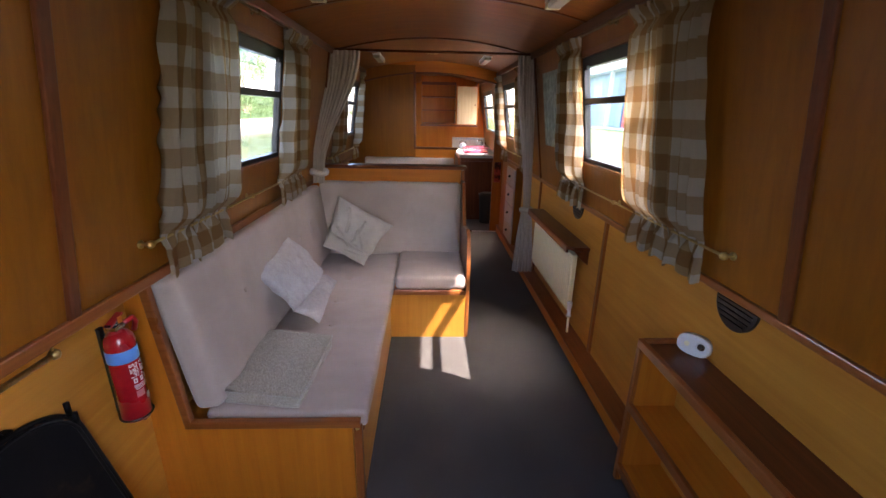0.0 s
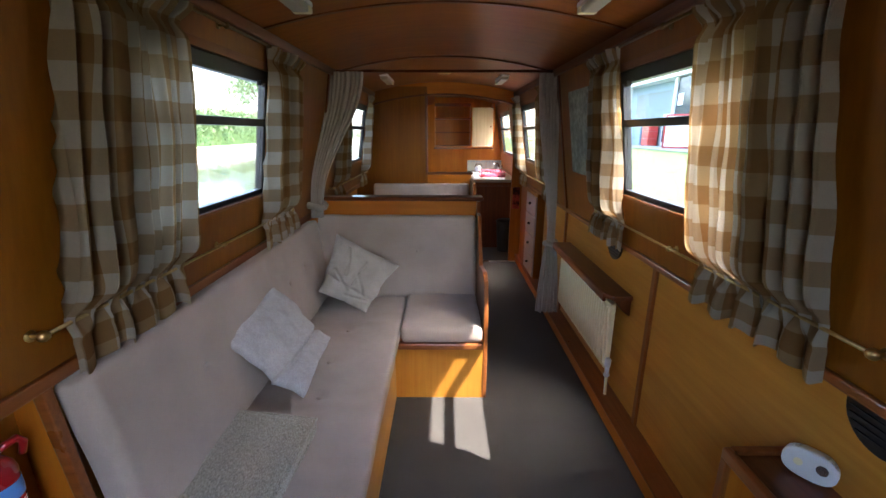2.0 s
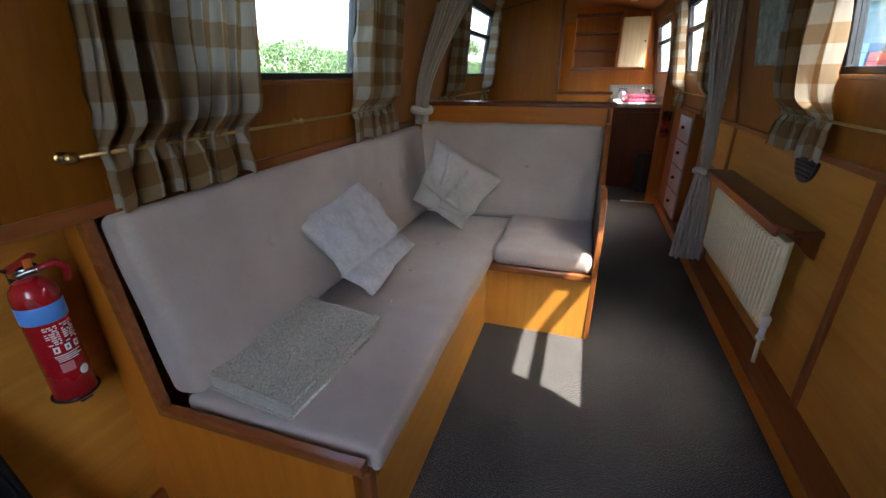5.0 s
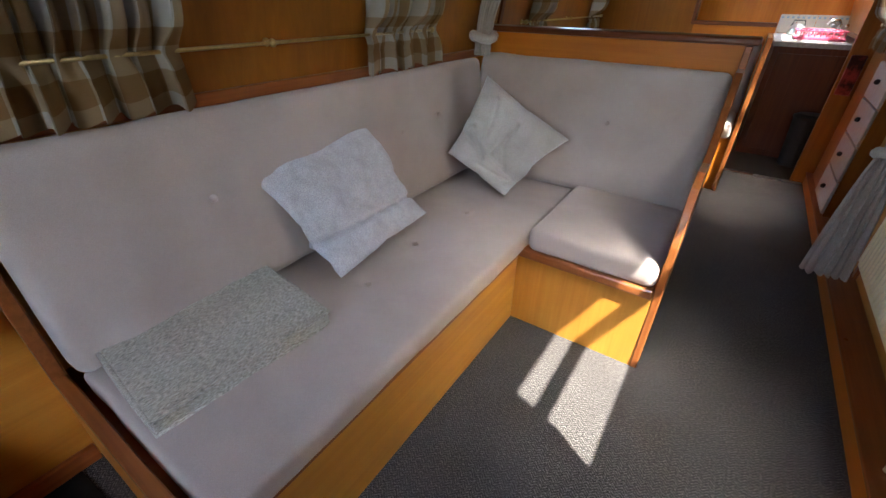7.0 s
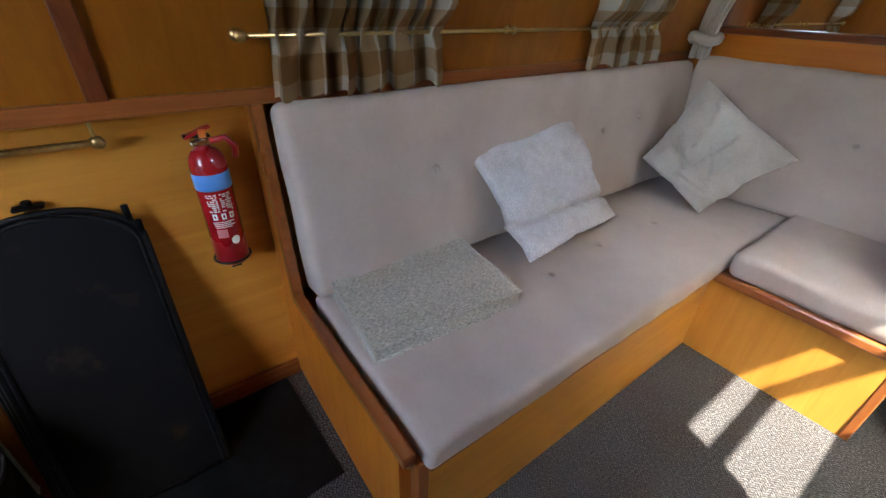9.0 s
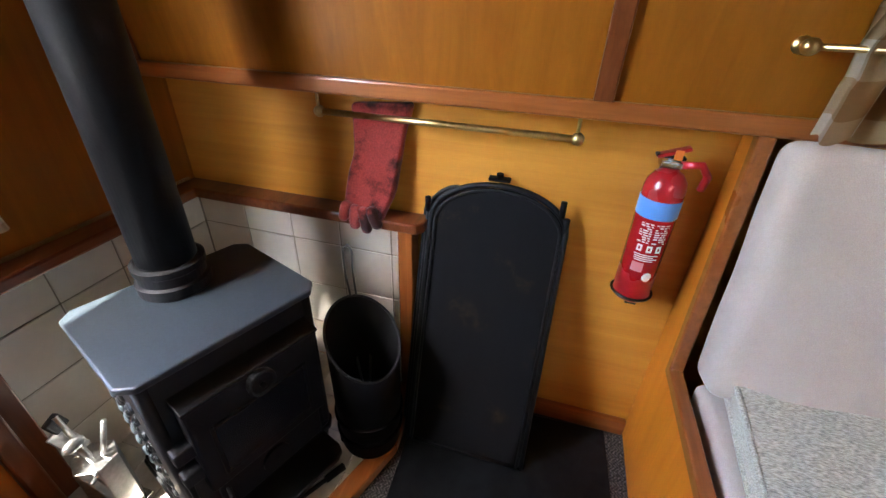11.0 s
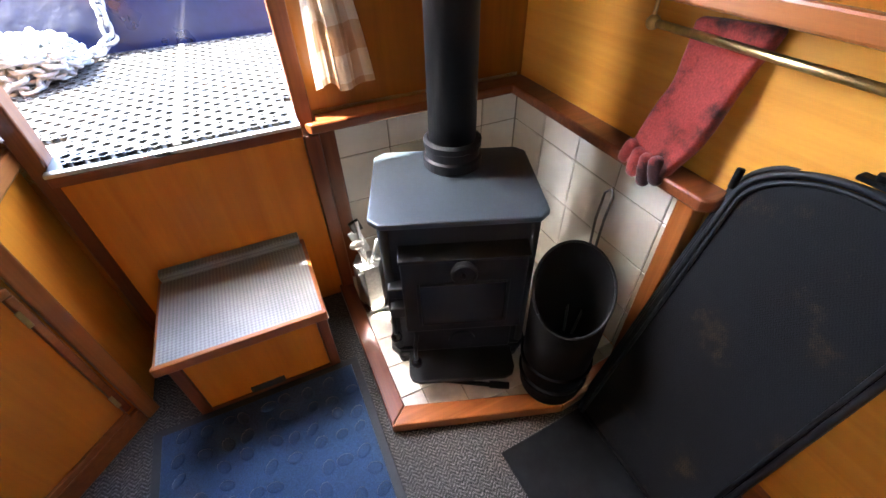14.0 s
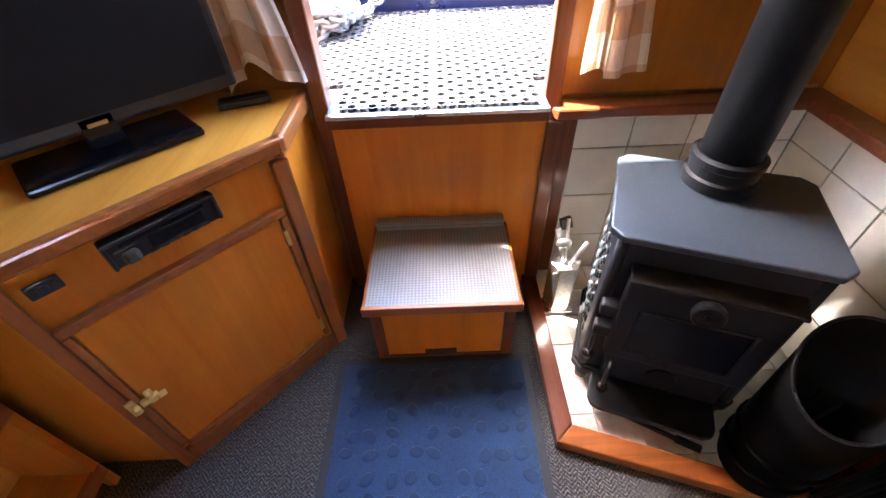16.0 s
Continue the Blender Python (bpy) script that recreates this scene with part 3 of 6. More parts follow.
def window_curtain(side, y0, y1, seed, folds, shift=0.0, z_rod=1.03, z_end=0.908, z_top=1.785):
    e = thing("curtain", (wall_x(side, z_end), (y0 + y1) / 2, z_end), "brown and cream gingham curtain held by a brass rod", "curtain", "cabin side curtains")

    def place(u, v):
        z = z_top + (z_end - z_top) * v
        vr = (z_top - z_rod) / (z_top - z_end)
        tight = math.exp(-((v - vr) / 0.045) ** 2)
        head = math.exp(-((v - 0.06) / 0.03) ** 2)
        drop = max(0.0, (v - vr) / (1 - vr))
        amp = (0.058 + 0.048 * min(1, v / 0.7)) * (1 - 0.7 * tight) * (1 - 0.6 * head) + 0.012 * drop
        mid = (y0 + y1) / 2 + shift * v
        half = (y1 - y0) / 2 * (1 - 0.03 * tight - 0.04 * head + 0.05 * drop + 0.04 * math.sin(math.pi * v) + 0.09 * v)
        lag = 0.035 * noise.noise(Vector((v * 2.2, seed, u * 2)))
        y = mid + (2 * u - 1) * half + lag * 0.5 + 0.007 * math.sin(2 * math.pi * folds * u + 1.3) + 0.03 * math.exp(-((v - 0.0) / 0.05) ** 2) * (2 * u - 1)
        f = fold(u + lag * 0.6, folds, seed)
        wave = 0.5 + 0.5 * math.sin(2 * math.pi * (folds * 0.62 * u + 0.5 * noise.noise(Vector((u * 4, seed, 7)))))
        f += (wave - f) * min(1.0, drop * 2.5)
        off = 0.012 + amp * (1 - 0.62 * min(1.0, drop * 2.5)) * f + 0.010 * noise.noise(Vector((u * 5, v * 6, seed + 3))) * (1 - tight) + 0.012 * drop
        z += 0.008 * math.sin(2 * math.pi * folds * u + seed) * drop
        return Vector((wall_x(side, z) - side * off, y, z))
    cloth("cloth", 60, 190, place, (y1 - y0) * 2.5, check, e)
    return e


def side_rod(side, y0, y1, z, brass=brass):
    x = wall_x(side, z) - side * 0.030
    e = thing("curtain_rod", (x, (y0 + y1) / 2, z), "slim brass curtain rod fixed along the cabin side", "curtain rod", "brass rods")
    part("bar", rod((x, y0, z), (x, y1, z), 0.0046), brass, e, smooth=True)
    for y in (y0, y1):
        part("finial", join(ball((x, y, z), 0.012, s=(1, 1.1, 1)), rod((x, y, z), (wall_x(side, z), y, z), 0.005), rod((wall_x(side, z) - side * 0.004, y, z), (wall_x(side, z), y, z), 0.013)), brass, e, smooth=True)
    ym = (y0 + y1) / 2
    part("bracket", join(ball((x, ym, z), 0.011), rod((x, ym, z), (wall_x(side, z), ym, z), 0.004), rod((wall_x(side, z) - side * 0.004, ym, z), (wall_x(side, z), ym, z), 0.011)), brass, e, smooth=True)
    return e


for side, near, far, sh in ((-1, (1.745, 2.145), (2.77, 3.15), -0.03), (1, (1.725, 2.18), (2.76, 3.12), -0.03)):
    window_curtain(side, *near, 1.7 + side, 9, sh)
    window_curtain(side, *far, 4.1 + side, 7, 0.0)
    side_rod(side, 1.655 if side < 0 else 1.59, 3.13 if side < 0 else 3.10, 1.03)
    side_rod(side, 1.68, 3.10, 1.782, aged_brass)
    window_curtain(side, 4.06, 4.31, 7.3 + side, 6, 0.02)
    window_curtain(side, 5.15, 5.40, 9.1 + side, 6, -0.02)
    side_rod(side, 4.02, 5.42, 1.03)


def partition_curtain(name, top, mid, low, z_mid, z_low, seed, folds, width, y=3.85, forward=0.0):
    """A plain drape gathered into a knot; top, mid, low: (x0, x1) at each height."""
    e = thing(name, ((low[0] + low[1]) / 2, y, z_low), "striped taupe drape tied in a knot beside the partition", "curtain", "partition curtains")
    z_top = 1.825

    def place(u, v):
        z = z_top + (z_low - z_top) * v
        if z > z_mid:
            k = (z_top - z) / (z_top - z_mid)
            s = k * k * (3 - 2 * k)
            x0, x1 = top[0] + (mid[0] - top[0]) * s, top[1] + (mid[1] - top[1]) * s
            amp = 0.045 * (1 - 0.55 * k ** 3)
        else:
            k = (z_mid - z) / (z_mid - z_low)
            s = math.sqrt(k)
            x0, x1 = mid[0] + (low[0] - mid[0]) * s, mid[1] + (low[1] - mid[1]) * s
            amp = 0.020 + 0.035 * k
        f = fold(u + 0.02 * noise.noise(Vector((u * 3, v * 3, seed))), folds, seed, 0.15)
        pulled = forward * (s if z > z_mid else 1.0)
        return Vector((x0 + (x1 - x0) * u, y - pulled - amp * (f - 0.5) - 0.008 * noise.noise(Vector((u * 6, v * 5, seed))), z))
    cloth("cloth", 60, 90, place, width, drape, e)
    xm = (mid[0] + mid[1]) / 2
    hx = (mid[1] - mid[0]) / 2 + 0.012
    part("tie", tube([(xm + hx * math.cos(a), y - forward + 0.035 * math.sin(a), z_mid + 0.008 * math.sin(2 * a)) for a in [2 * math.pi * i / 24 for i in range(25)]], 0.021), drape, e, smooth=True)
    return e


partition_curtain("curtain", (-0.775, -0.535), (-0.862, -0.778), (-0.868, -0.785), 0.985, 0.905, 2.0, 8, 0.8, 3.80, 0.285)
partition_curtain("curtain", (0.640, 0.785), (0.765, 0.822), (0.715, 0.885), 0.650, 0.095, 5.0, 6, 0.6)
pole = thing("partition_pole", (0, 3.85, 1.835), "dark straight curtain pole across the cabin", "curtain pole")
part("bar", rod((-0.735, 3.85, 1.835), (0.735, 3.85, 1.835), 0.009), trim_x, pole, smooth=True)

# ---- ceiling lamps and vents ----
lamp = thing("ceiling_light", (0.52, 2.36, arch_z(0.52)), "slim cream strip light on the ceiling, switched off", "ceiling light", "strip lights")
lz = arch_z(0.52)
part("base", box(0.485, 0.555, 2.14, 2.58, lz - 0.012, lz + 0.004, 0.003), white_plastic, lamp)
part("diffuser", box(0.490, 0.550, 2.155, 2.545, lz - 0.038, lz - 0.011, 0.009, seg=3), lamp_white, lamp, "ribbed frosted diffuser")
part("end_cap", box(0.486, 0.554, 2.545, 2.578, lz - 0.036, lz - 0.011, 0.006), enamel, lamp)
for x, y in ((-0.52, 2.36), (-0.50, 4.74), (0.50, 4.74), (-0.45, 6.3), (0.45, 6.3)):
    copy_thing(lamp, Matrix.Translation((x, y, arch_z(x))))
for y in (2.374, 4.77, 6.5):
    v = thing("roof_vent", (0, y, arch_z(0)), "round brass-coloured ceiling vent with pierced pattern", "vent", "ceiling vents")
    part("rim", lathe([(0.0, -0.012), (0.048, -0.012), (0.058, -0.006), (0.060, 0.0)], (0, y, arch_z(0))), enamel if y < 3 else brass, v, smooth=False)
    dots = bmesh.new()
    for ring, n in ((0.014, 5), (0.030, 10)):
        for k in range(n):
            a = 2 * math.pi * k / n
            rod((ring * math.cos(a), y + ring * math.sin(a), arch_z(0) - 0.0125), (ring * math.cos(a), y + ring * math.sin(a), arch_z(0) - 0.0135), 0.0055, dots, 8)
    part("piercing", dots, trim_x, v)

# ---- the L-shaped seat ----
sofa = thing("corner_bench", (-0.4, 2.4, 0.0), "built-in oak L-shaped bench with reddish lipping", "bench")
EP0, EP1 = 1.662, 1.688
part("end_panel", prism([(-0.964, 0.0), (-0.290, 0.0), (-0.290, 0.365), (-0.842, 0.365), (-0.900, 0.885), (-0.964, 0.885)], "y", EP0, EP1), panel_v, sofa)
part("end_lip", join(prism([(-0.262, 0.362), (-0.262, 0.390), (-0.855, 0.390), (-0.835, 0.362)], "y", EP0 - 0.004, EP1 - 0.002, 0.004),
                     prism([(-0.858, 0.362), (-0.832, 0.362), (-0.885, 0.893), (-0.912, 0.893)], "y", EP0 - 0.004, EP1 - 0.002, 0.004)), edge_x, sofa, "rounded reddish hardwood lip")
part("corner_post", box(-0.292, -0.262, EP1, EP1 + 0.028, 0.0, 0.345, 0.004), edge_z, sofa)
# bench fronts take the paler oak: window light put into their colour
part("front_panel", box(-0.285, -0.266, EP1 + 0.028, 2.897, 0.0, 0.300), pale_y, sofa)
part("front_lip", box(-0.288, -0.258, EP1 + 0.028, 2.881, 0.301, 0.326, 0.005), edge_y, sofa, "reddish hardwood lip under the cushion")
part("seat_board", box(-0.95, -0.290, EP1, 3.60, 0.306, 0.325), panel_y, sofa)
part("cross_panel", box(-0.266, 0.214, 2.898, 2.918, 0.0, 0.305), pale_v, sofa)
part("cross_rail", box(-0.266, 0.214, 2.882, 2.925, 0.305, 0.342, 0.008), edge_x, sofa, "reddish hardwood front rail")
part("cross_board", box(-0.266, 0.214, 2.925, 3.60, 0.318, 0.336), panel_x, sofa)
part("arm_panel", prism([(2.893, 0.0), (2.900, 0.50), (2.925, 0.60), (2.960, 0.675), (3.03, 0.705), (3.26, 0.665), (3.36, 0.76), (3.47, 0.93), (3.60, 0.93), (3.60, 0.0)], "x", 0.214, 0.238, 0.004), edge_z, sofa, "scooped reddish hardwood end panel with arm rest")
part("back_board", box(-0.90, 0.238, 3.595, 3.625, 0.0, 1.005), panel_x, sofa)
part("back_post", box(0.2145, 0.2375, 3.560, 3.594, 0.931, 1.005, 0.003), edge_z, sofa)
part("ledge", box(-0.865, 0.258, 3.575, 3.690, 1.006, 1.032, 0.008), trim_x, sofa, "dark polished ledge along the seat back")
part("bolt", join(rod((-0.275, 1.675, 0.345), (-0.275, 1.675, 0.362), 0.007), ball((-0.275, 1.675, 0.366), 0.009)), brass, sofa, "small brass knob", smooth=True)


def sag(half, depth, seed, buttons=(), axis=2, side=1):
    def shape(p):
        q = p.copy()
        u = [i for i in range(3) if i != axis]
        a, b = (p[u[0]] / half[u[0]], p[u[1]] / half[u[1]])
        if p[axis] * side > 0:
            q[axis] += side * depth * (1 - a * a) * (1 - b * b) + side * ripple(p, 7, 0.006, seed) + side * ripple(p, 24, 0.0022, seed + 9) + side * (0.007 if axis == 2 else 0.013) * max(0.0, noise.noise(Vector((p[u[0]] * (13 if axis != 2 else 4), p[u[1]] * (2.2 if axis != 2 else 15), seed)))) ** 1.5
            for bx, by in buttons:
                d2 = (p[u[0]] - bx) ** 2 + (p[u[1]] - by) ** 2
                q[axis] -= side * (0.016 * math.exp(-d2 / 0.0007) + 0.004 * math.exp(-d2 / 0.006))
        for k in u:
            q[k] += ripple(p, 9, 0.004, seed + 3 + k)
        return q
    return shape


def cushion(name, half, m, material, r=0.028, depth=0.012, seed=0.0, buttons=(), axis=2, side=1, label="", category="seat cushion", step=0.022):
    bm = rounded(half, r, step, sag(half, depth, seed, buttons, axis, side))
    e = thing(name, m.translation, label, category)
    part("cover", moved(bm, m), material, e, smooth=True)
    u = [i for i in range(3) if i != axis]
    for bx, by in buttons:
        c = [0, 0, 0]
        c[u[0]], c[u[1]], c[axis] = bx, by, side * (half[axis] + depth - 0.0165)
        part("button", ball(m @ Vector(c), 0.0105, n=12), material, e, smooth=True)
    return e


h = (0.283, 0.876, 0.036)
cushion("seat_cushion", h, pose(-0.526, 2.580, 0.3625), upholstery, 0.018, 0.003, 1.0, [(0.012, -0.237), (-0.02, 0.04), (0.0, 0.36)], label="long mauve-grey buttoned bench cushion, a little worn")
h = (0.222, 0.262, 0.047)
cushion("seat_cushion", h, pose(-0.012, 3.147, 0.386), upholstery, 0.03, 0.004, 2.0, label="short mauve-grey bench cushion beside the arm rest")
lean_a = math.degrees(math.atan2(0.075, 0.43))
h = (0.050, 0.905, 0.245)
cushion("back_cushion", h, pose(-0.828, 2.600, 0.652, 0, -lean_a, 0), upholstery, 0.03, 0.006, 3.0, [(-0.50, 0.03), (0.275, 0.03), (0.52, 0.05)], 0, 1, "long mauve-grey buttoned back cushion under the window")
lean_b = math.degrees(math.atan2(0.13, 0.44))
h = (0.518, 0.048, 0.268)
cushion("back_cushion", h, pose(-0.309, 3.497, 0.656, -lean_b, 0, 0), upholstery, 0.03, 0.006, 4.0, [(0.135, 0.03)], 1, -1, "mauve-grey buttoned back cushion against the cross panel")


# loose cushions
def pillow(name, half, m, material, seed, label, slump=0.0, creases=(), taper=0.0):
    """A soft square cushion, thick in the middle with drawn-in corners and creases."""
    n = 56
    bm = bmesh.new()
    rows = {}
    for s in (1, -1):
        for i in range(n + 1):
            for j in range(n + 1):
                u, v = 2 * i / n - 1, 2 * j / n - 1
                if s < 0 and (i in (0, n) or j in (0, n)):
                    rows[s, i, j] = rows[1, i, j]
                    continue
                t = ((1 - u ** 4) * (1 - v ** 4)) ** 0.55
                pull = 1 - 0.07 * (1 - abs(u * v) ** 0.5) * (abs(u) ** 3 + abs(v) ** 3)
                p = Vector((u * half[0] * pull * (1 + taper * v), v * half[1] * pull, s * half[2] * t))
                crease = slump * math.exp(-((v + 0.46 + 0.10 * u) / 0.05) ** 2)
                p.z -= crease * 0.028 * (s > 0)
                for (ua, va), (ub, vb), deep in creases:
                    du, dv = ub - ua, vb - va
                    k = max(0.0, min(1.0, ((u - ua) * du + (v - va) * dv) / (du * du + dv * dv)))
                    d2 = (u - ua - k * du) ** 2 + (v - va - k * dv) ** 2
                    p.z += (s > 0) * (0.6 * deep * math.exp(-d2 / 0.012) - 1.5 * deep * math.exp(-d2 / 0.0014))
                p.z += ripple(p, 11, 0.016, seed) + ripple(p, 34, 0.005, seed + 4)
                p.z += slump * 0.09 * max(0.0, -v - 0.46 - 0.10 * u)
                p.x += ripple(p, 8, 0.012, seed + 6)
                rows[s, i, j] = bm.verts.new(m @ p)
    for s in (1, -1):
        for i in range(n):
            for j in range(n):
                q = [rows[s, i, j], rows[s, i + 1, j], rows[s, i + 1, j + 1], rows[s, i, j + 1]]
                try:
                    bm.faces.new(q if s > 0 else q[::-1])
                except ValueError:
                    pass
    return solo(name, bm, material, label, "cushion", smooth=True)


def facing(at, right, up):
    """A frame whose x runs along right and y along up."""
    r = Vector(right).normalized()
    u = Vector(up)
    u = (u - r * u.dot(r)).normalized()
    n = r.cross(u)
    m = Matrix((r, u, n)).transposed().to_4x4()
    m.translation = at
    return m


pillow("cushion", (0.222, 0.186, 0.045), facing((-0.690, 2.474, 0.585), (0.005, 0.44, 0.048), (-0.21, -0.035, 0.28)), plush, 3.0, "pale grey plush cushion slumped on the bench", 0.8, (), 0.07)
pillow("cushion", (0.182, 0.172, 0.05), facing((-0.525, 3.20, 0.618), (0.36, 0.10, -0.235), (0.06, 0.12, 0.37)), linen, 8.0, "creased oatmeal linen cushion leaning in the corner", 0.5, [((-0.55, 0.75), (-0.35, -0.1), 0.013), ((0.05, 0.55), (0.0, -0.35), 0.016), ((0.0, 0.1), (0.45, -0.5), 0.012), ((-0.75, -0.1), (-0.1, -0.55), 0.014), ((-0.1, -0.75), (0.7, -0.62), 0.012)], 0.17)
pd = thing("seat_pad", (-0.615, 1.945, 0.399), "flat grey tweed box cushion lying on the bench", "cushion")
PAD, PH = pose(-0.617, 1.944, 0.4290, 0, 3.5, -4), (0.143, 0.212, 0.028)
part("cover", moved(rounded(PH, 0.010, 0.02, sag(PH, 0.003, 5.0)), PAD), tweed, pd, smooth=True)
for zz in (-0.020, 0.023):
    loop = [(sx * (PH[0] - 0.001), sy * (PH[1] - 0.001), zz) for sx, sy in ((-1, -1), (0, -1.004), (1, -1), (1.01, 0), (1, 1), (0, 1.004), (-1, 1), (-1.01, 0), (-1, -1))]
    part("piping", tube([PAD @ Vector(p) for p in loop], 0.0056, n=6), tweed, pd, smooth=True)

# ---- radiator side ----
rad = thing("radiator", (0.86, 3.27, 0.235), "cream enamelled panel radiator hung on the lining", "radiator")
rp = bmesh.new()
box(0.846, 0.868, 2.815, 3.72, 0.238, 0.605, 0.006, bm=rp)
part("panel", rp, enamel, rad)
for i in range(26):
    y = 2.845 + i * 0.0342
    part("rib", box(0.838, 0.848, y - 0.010, y + 0.010, 0.262, 0.582, 0.004), enamel, rad)
part("back_panel", box(0.885, 0.900, 2.87, 3.68, 0.248, 0.590, 0.004), enamel, rad)
part("bracket", box(0.868, 0.925, 3.0, 3.04, 0.30, 0.56), enamel, rad)
valve = part("valve", join(rod((0.86, 2.800, 0.262), (0.86, 2.800, 0.215), 0.012), rod((0.86, 2.800, 0.215), (0.86, 2.800, 0.205), 0.016)), white_plastic, rad, "white radiator valve", smooth=True)
part("valve_cap", lathe([(0.0, 0.262), (0.015, 0.264), (0.017, 0.298), (0.012, 0.306), (0.0, 0.307)], (0.86, 2.800, 0)), white_plastic, valve)
part("pipe", rod((0.86, 2.800, 0.21), (0.865, 2.803, 0.09), 0.0075), enamel, rad, smooth=True)
shelf = thing("radiator_shelf", (0.86, 3.28, 0.65), "reddish hardwood shelf over the radiator", "shelf")
part("board", prism([(0.800, 2.800), (0.830, 2.752), (0.924, 2.752), (0.924, 3.80), (0.800, 3.80)], "z", 0.648, 0.672, 0.005), trim_y, shelf)
part("front_lip", box(0.796, 0.812, 2.800, 3.80, 0.626, 0.668, 0.005), trim_y, shelf)
for y in (2.775, 3.775):
    part("bracket", prism([(0.924, 0.646), (0.835, 0.646), (0.890, 0.585), (0.924, 0.560)], "y", y - 0.012, y + 0.012, 0.003), trim_z, shelf)


def half_vent(y, z=0.872, r=0.088):
    pts = [(y + r * math.cos(a), z + r * math.sin(a)) for a in [math.pi + math.pi * i / 20 for i in range(21)]]
    v = thing("side_vent", (0.92, y, z - r), "black half-round plastic vent under the side deck", "vent", "half-round vents")
    part("cover", prism(pts, "x", 0.914, 0.9255, 0.002), black_plastic, v)
    for k in range(4):
        zz = z - 0.014 - k * 0.016
        w = math.sqrt(max(0.0, r * r - (z - zz) ** 2)) - 0.012
        part("slat", box(0.910, 0.915, y - w, y + w, zz - 0.003, zz + 0.003), rubber, v)


half_vent(1.600)
half_vent(3.020)

# wall chart between the curtains
chart = thing("wall_chart", (0.80, 3.40, 1.20), "pale green waterways chart pinned on the cabin side", "map")
part("sheet", lean(box(-0.006, -0.002, 3.22, 3.58, 1.20, 1.68), 1), chart_paper, chart)
# ---- bookcase ----
bc = thing("bookcase", (0.83, 1.38, 0.0), "low open oak bookcase with reddish edging, empty", "bookcase")
BX0, BX1, BY0, BY1 = 0.745, 0.924, 0.955, 1.785
part("top", box(BX0 + 0.012, BX1, BY0, BY1 - 0.012, 0.612, 0.630), trim_y, bc, "dark brown top board")
for nm, args in (("top_lip", (BX0 - 0.008, BX0 + 0.014, BY0, BY1, 0.612, 0.645)), ("end_lip", (BX0 + 0.014, BX1, BY1 - 0.016, BY1 + 0.004, 0.612, 0.645))):
    part(nm, box(*args, r=0.004), edge_y, bc)
for y in (BY0, BY1 - 0.020):
    part("side_panel", box(BX0, BX1, y, y + 0.018, 0.0, 0.611), panel_v, bc)
part("back_panel", box(BX1 - 0.008, BX1, BY0 + 0.018, BY1 - 0.02, 0.0, 0.611), pale_y, bc)
for z in (0.345, 0.058):
    part("shelf", box(BX0 + 0.010, BX1 - 0.008, BY0 + 0.018, BY1 - 0.020, z, z + 0.018), panel_y, bc)
    part("shelf_lip", box(BX0 - 0.006, BX0 + 0.010, BY0 + 0.002, BY1 - 0.002, z - 0.006, z + 0.030, 0.004), edge_y, bc)
part("corner_post", box(BX0 - 0.006, BX0 + 0.014, BY1 - 0.020, BY1 + 0.002, 0.0, 0.611, 0.003), edge_z, bc)
part("plinth", box(BX0 + 0.02, BX0 + 0.036, BY0 + 0.018, BY1 - 0.02, 0.0, 0.052), trim_y, bc)
alarm = thing("smoke_alarm", (0.895, 1.72, 0.63), "white oval plastic alarm standing on the bookcase", "alarm")
AL = pose(0.893, 1.702, 0.667, 0, 10, 36)
ab = prism([(0.054 * math.copysign(abs(math.cos(a)) ** 0.75, math.cos(a)), 0.036 * math.copysign(abs(math.sin(a)) ** 0.75, math.sin(a))) for a in [2 * math.pi * i / 36 for i in range(36)]], "x", -0.018, 0.018, 0.005)
part("body", moved(ab, AL), white_plastic, alarm, smooth=True)
part("test_button", moved(rod((-0.0185, 0.02, 0.0), (-0.021, 0.02, 0.0), 0.009), AL), enamel, alarm)
part("grille", moved(rod((-0.0185, -0.025, 0.004), (-0.0205, -0.025, 0.004), 0.012), AL), steel, alarm)

# ---- corner cabinet with television ----
cab = thing("corner_cabinet", (0.6, 0.65, 0.0), "angled oak corner cabinet with reddish edging", "cabinet")
C0, C1, C2 = (0.272, 0.345), (0.272, 0.586), (0.592, 0.930)
inset = [(0.282, 0.345), (0.282, 0.583), (0.594, 0.918), (0.924, 0.922), (0.924, 0.345)]
part("body", prism(inset, "z", 0.0, 0.628), panel_v, cab)
part("top", prism([(C0[0] + .012, C0[1]), (C1[0] + .012, C1[1] - .006), (C2[0] + .006, C2[1] - .016), (0.924, 0.922), (0.924, 0.345)], "z", 0.629, 0.656), pale_y, cab, "pale grained oak top")
run = (Vector((C2[0], C2[1], 0)) - Vector((C1[0], C1[1], 0)))
LEN = run.length
FACE = facing((C1[0], C1[1], 0), run, (0, 0, 1))          # x along the face, y up, z to the room
if FACE.to_3x3().col[2].dot(Vector((-1, 1, 0))) < 0:
    FACE = facing((C2[0], C2[1], 0), -run, (0, 0, 1))


def on_face(a0, a1, z0, z1, d0, d1, r=0.0):
    """A block on the cabinet's slanting front: a from the doorway end, z up, d out."""
    flip = (FACE.translation - Vector((C1[0], C1[1], 0))).length > 0.1
    if flip:
        a0, a1 = LEN - a1, LEN - a0
    return moved(box(a0, a1, z0, z1, d0, d1, r), FACE)


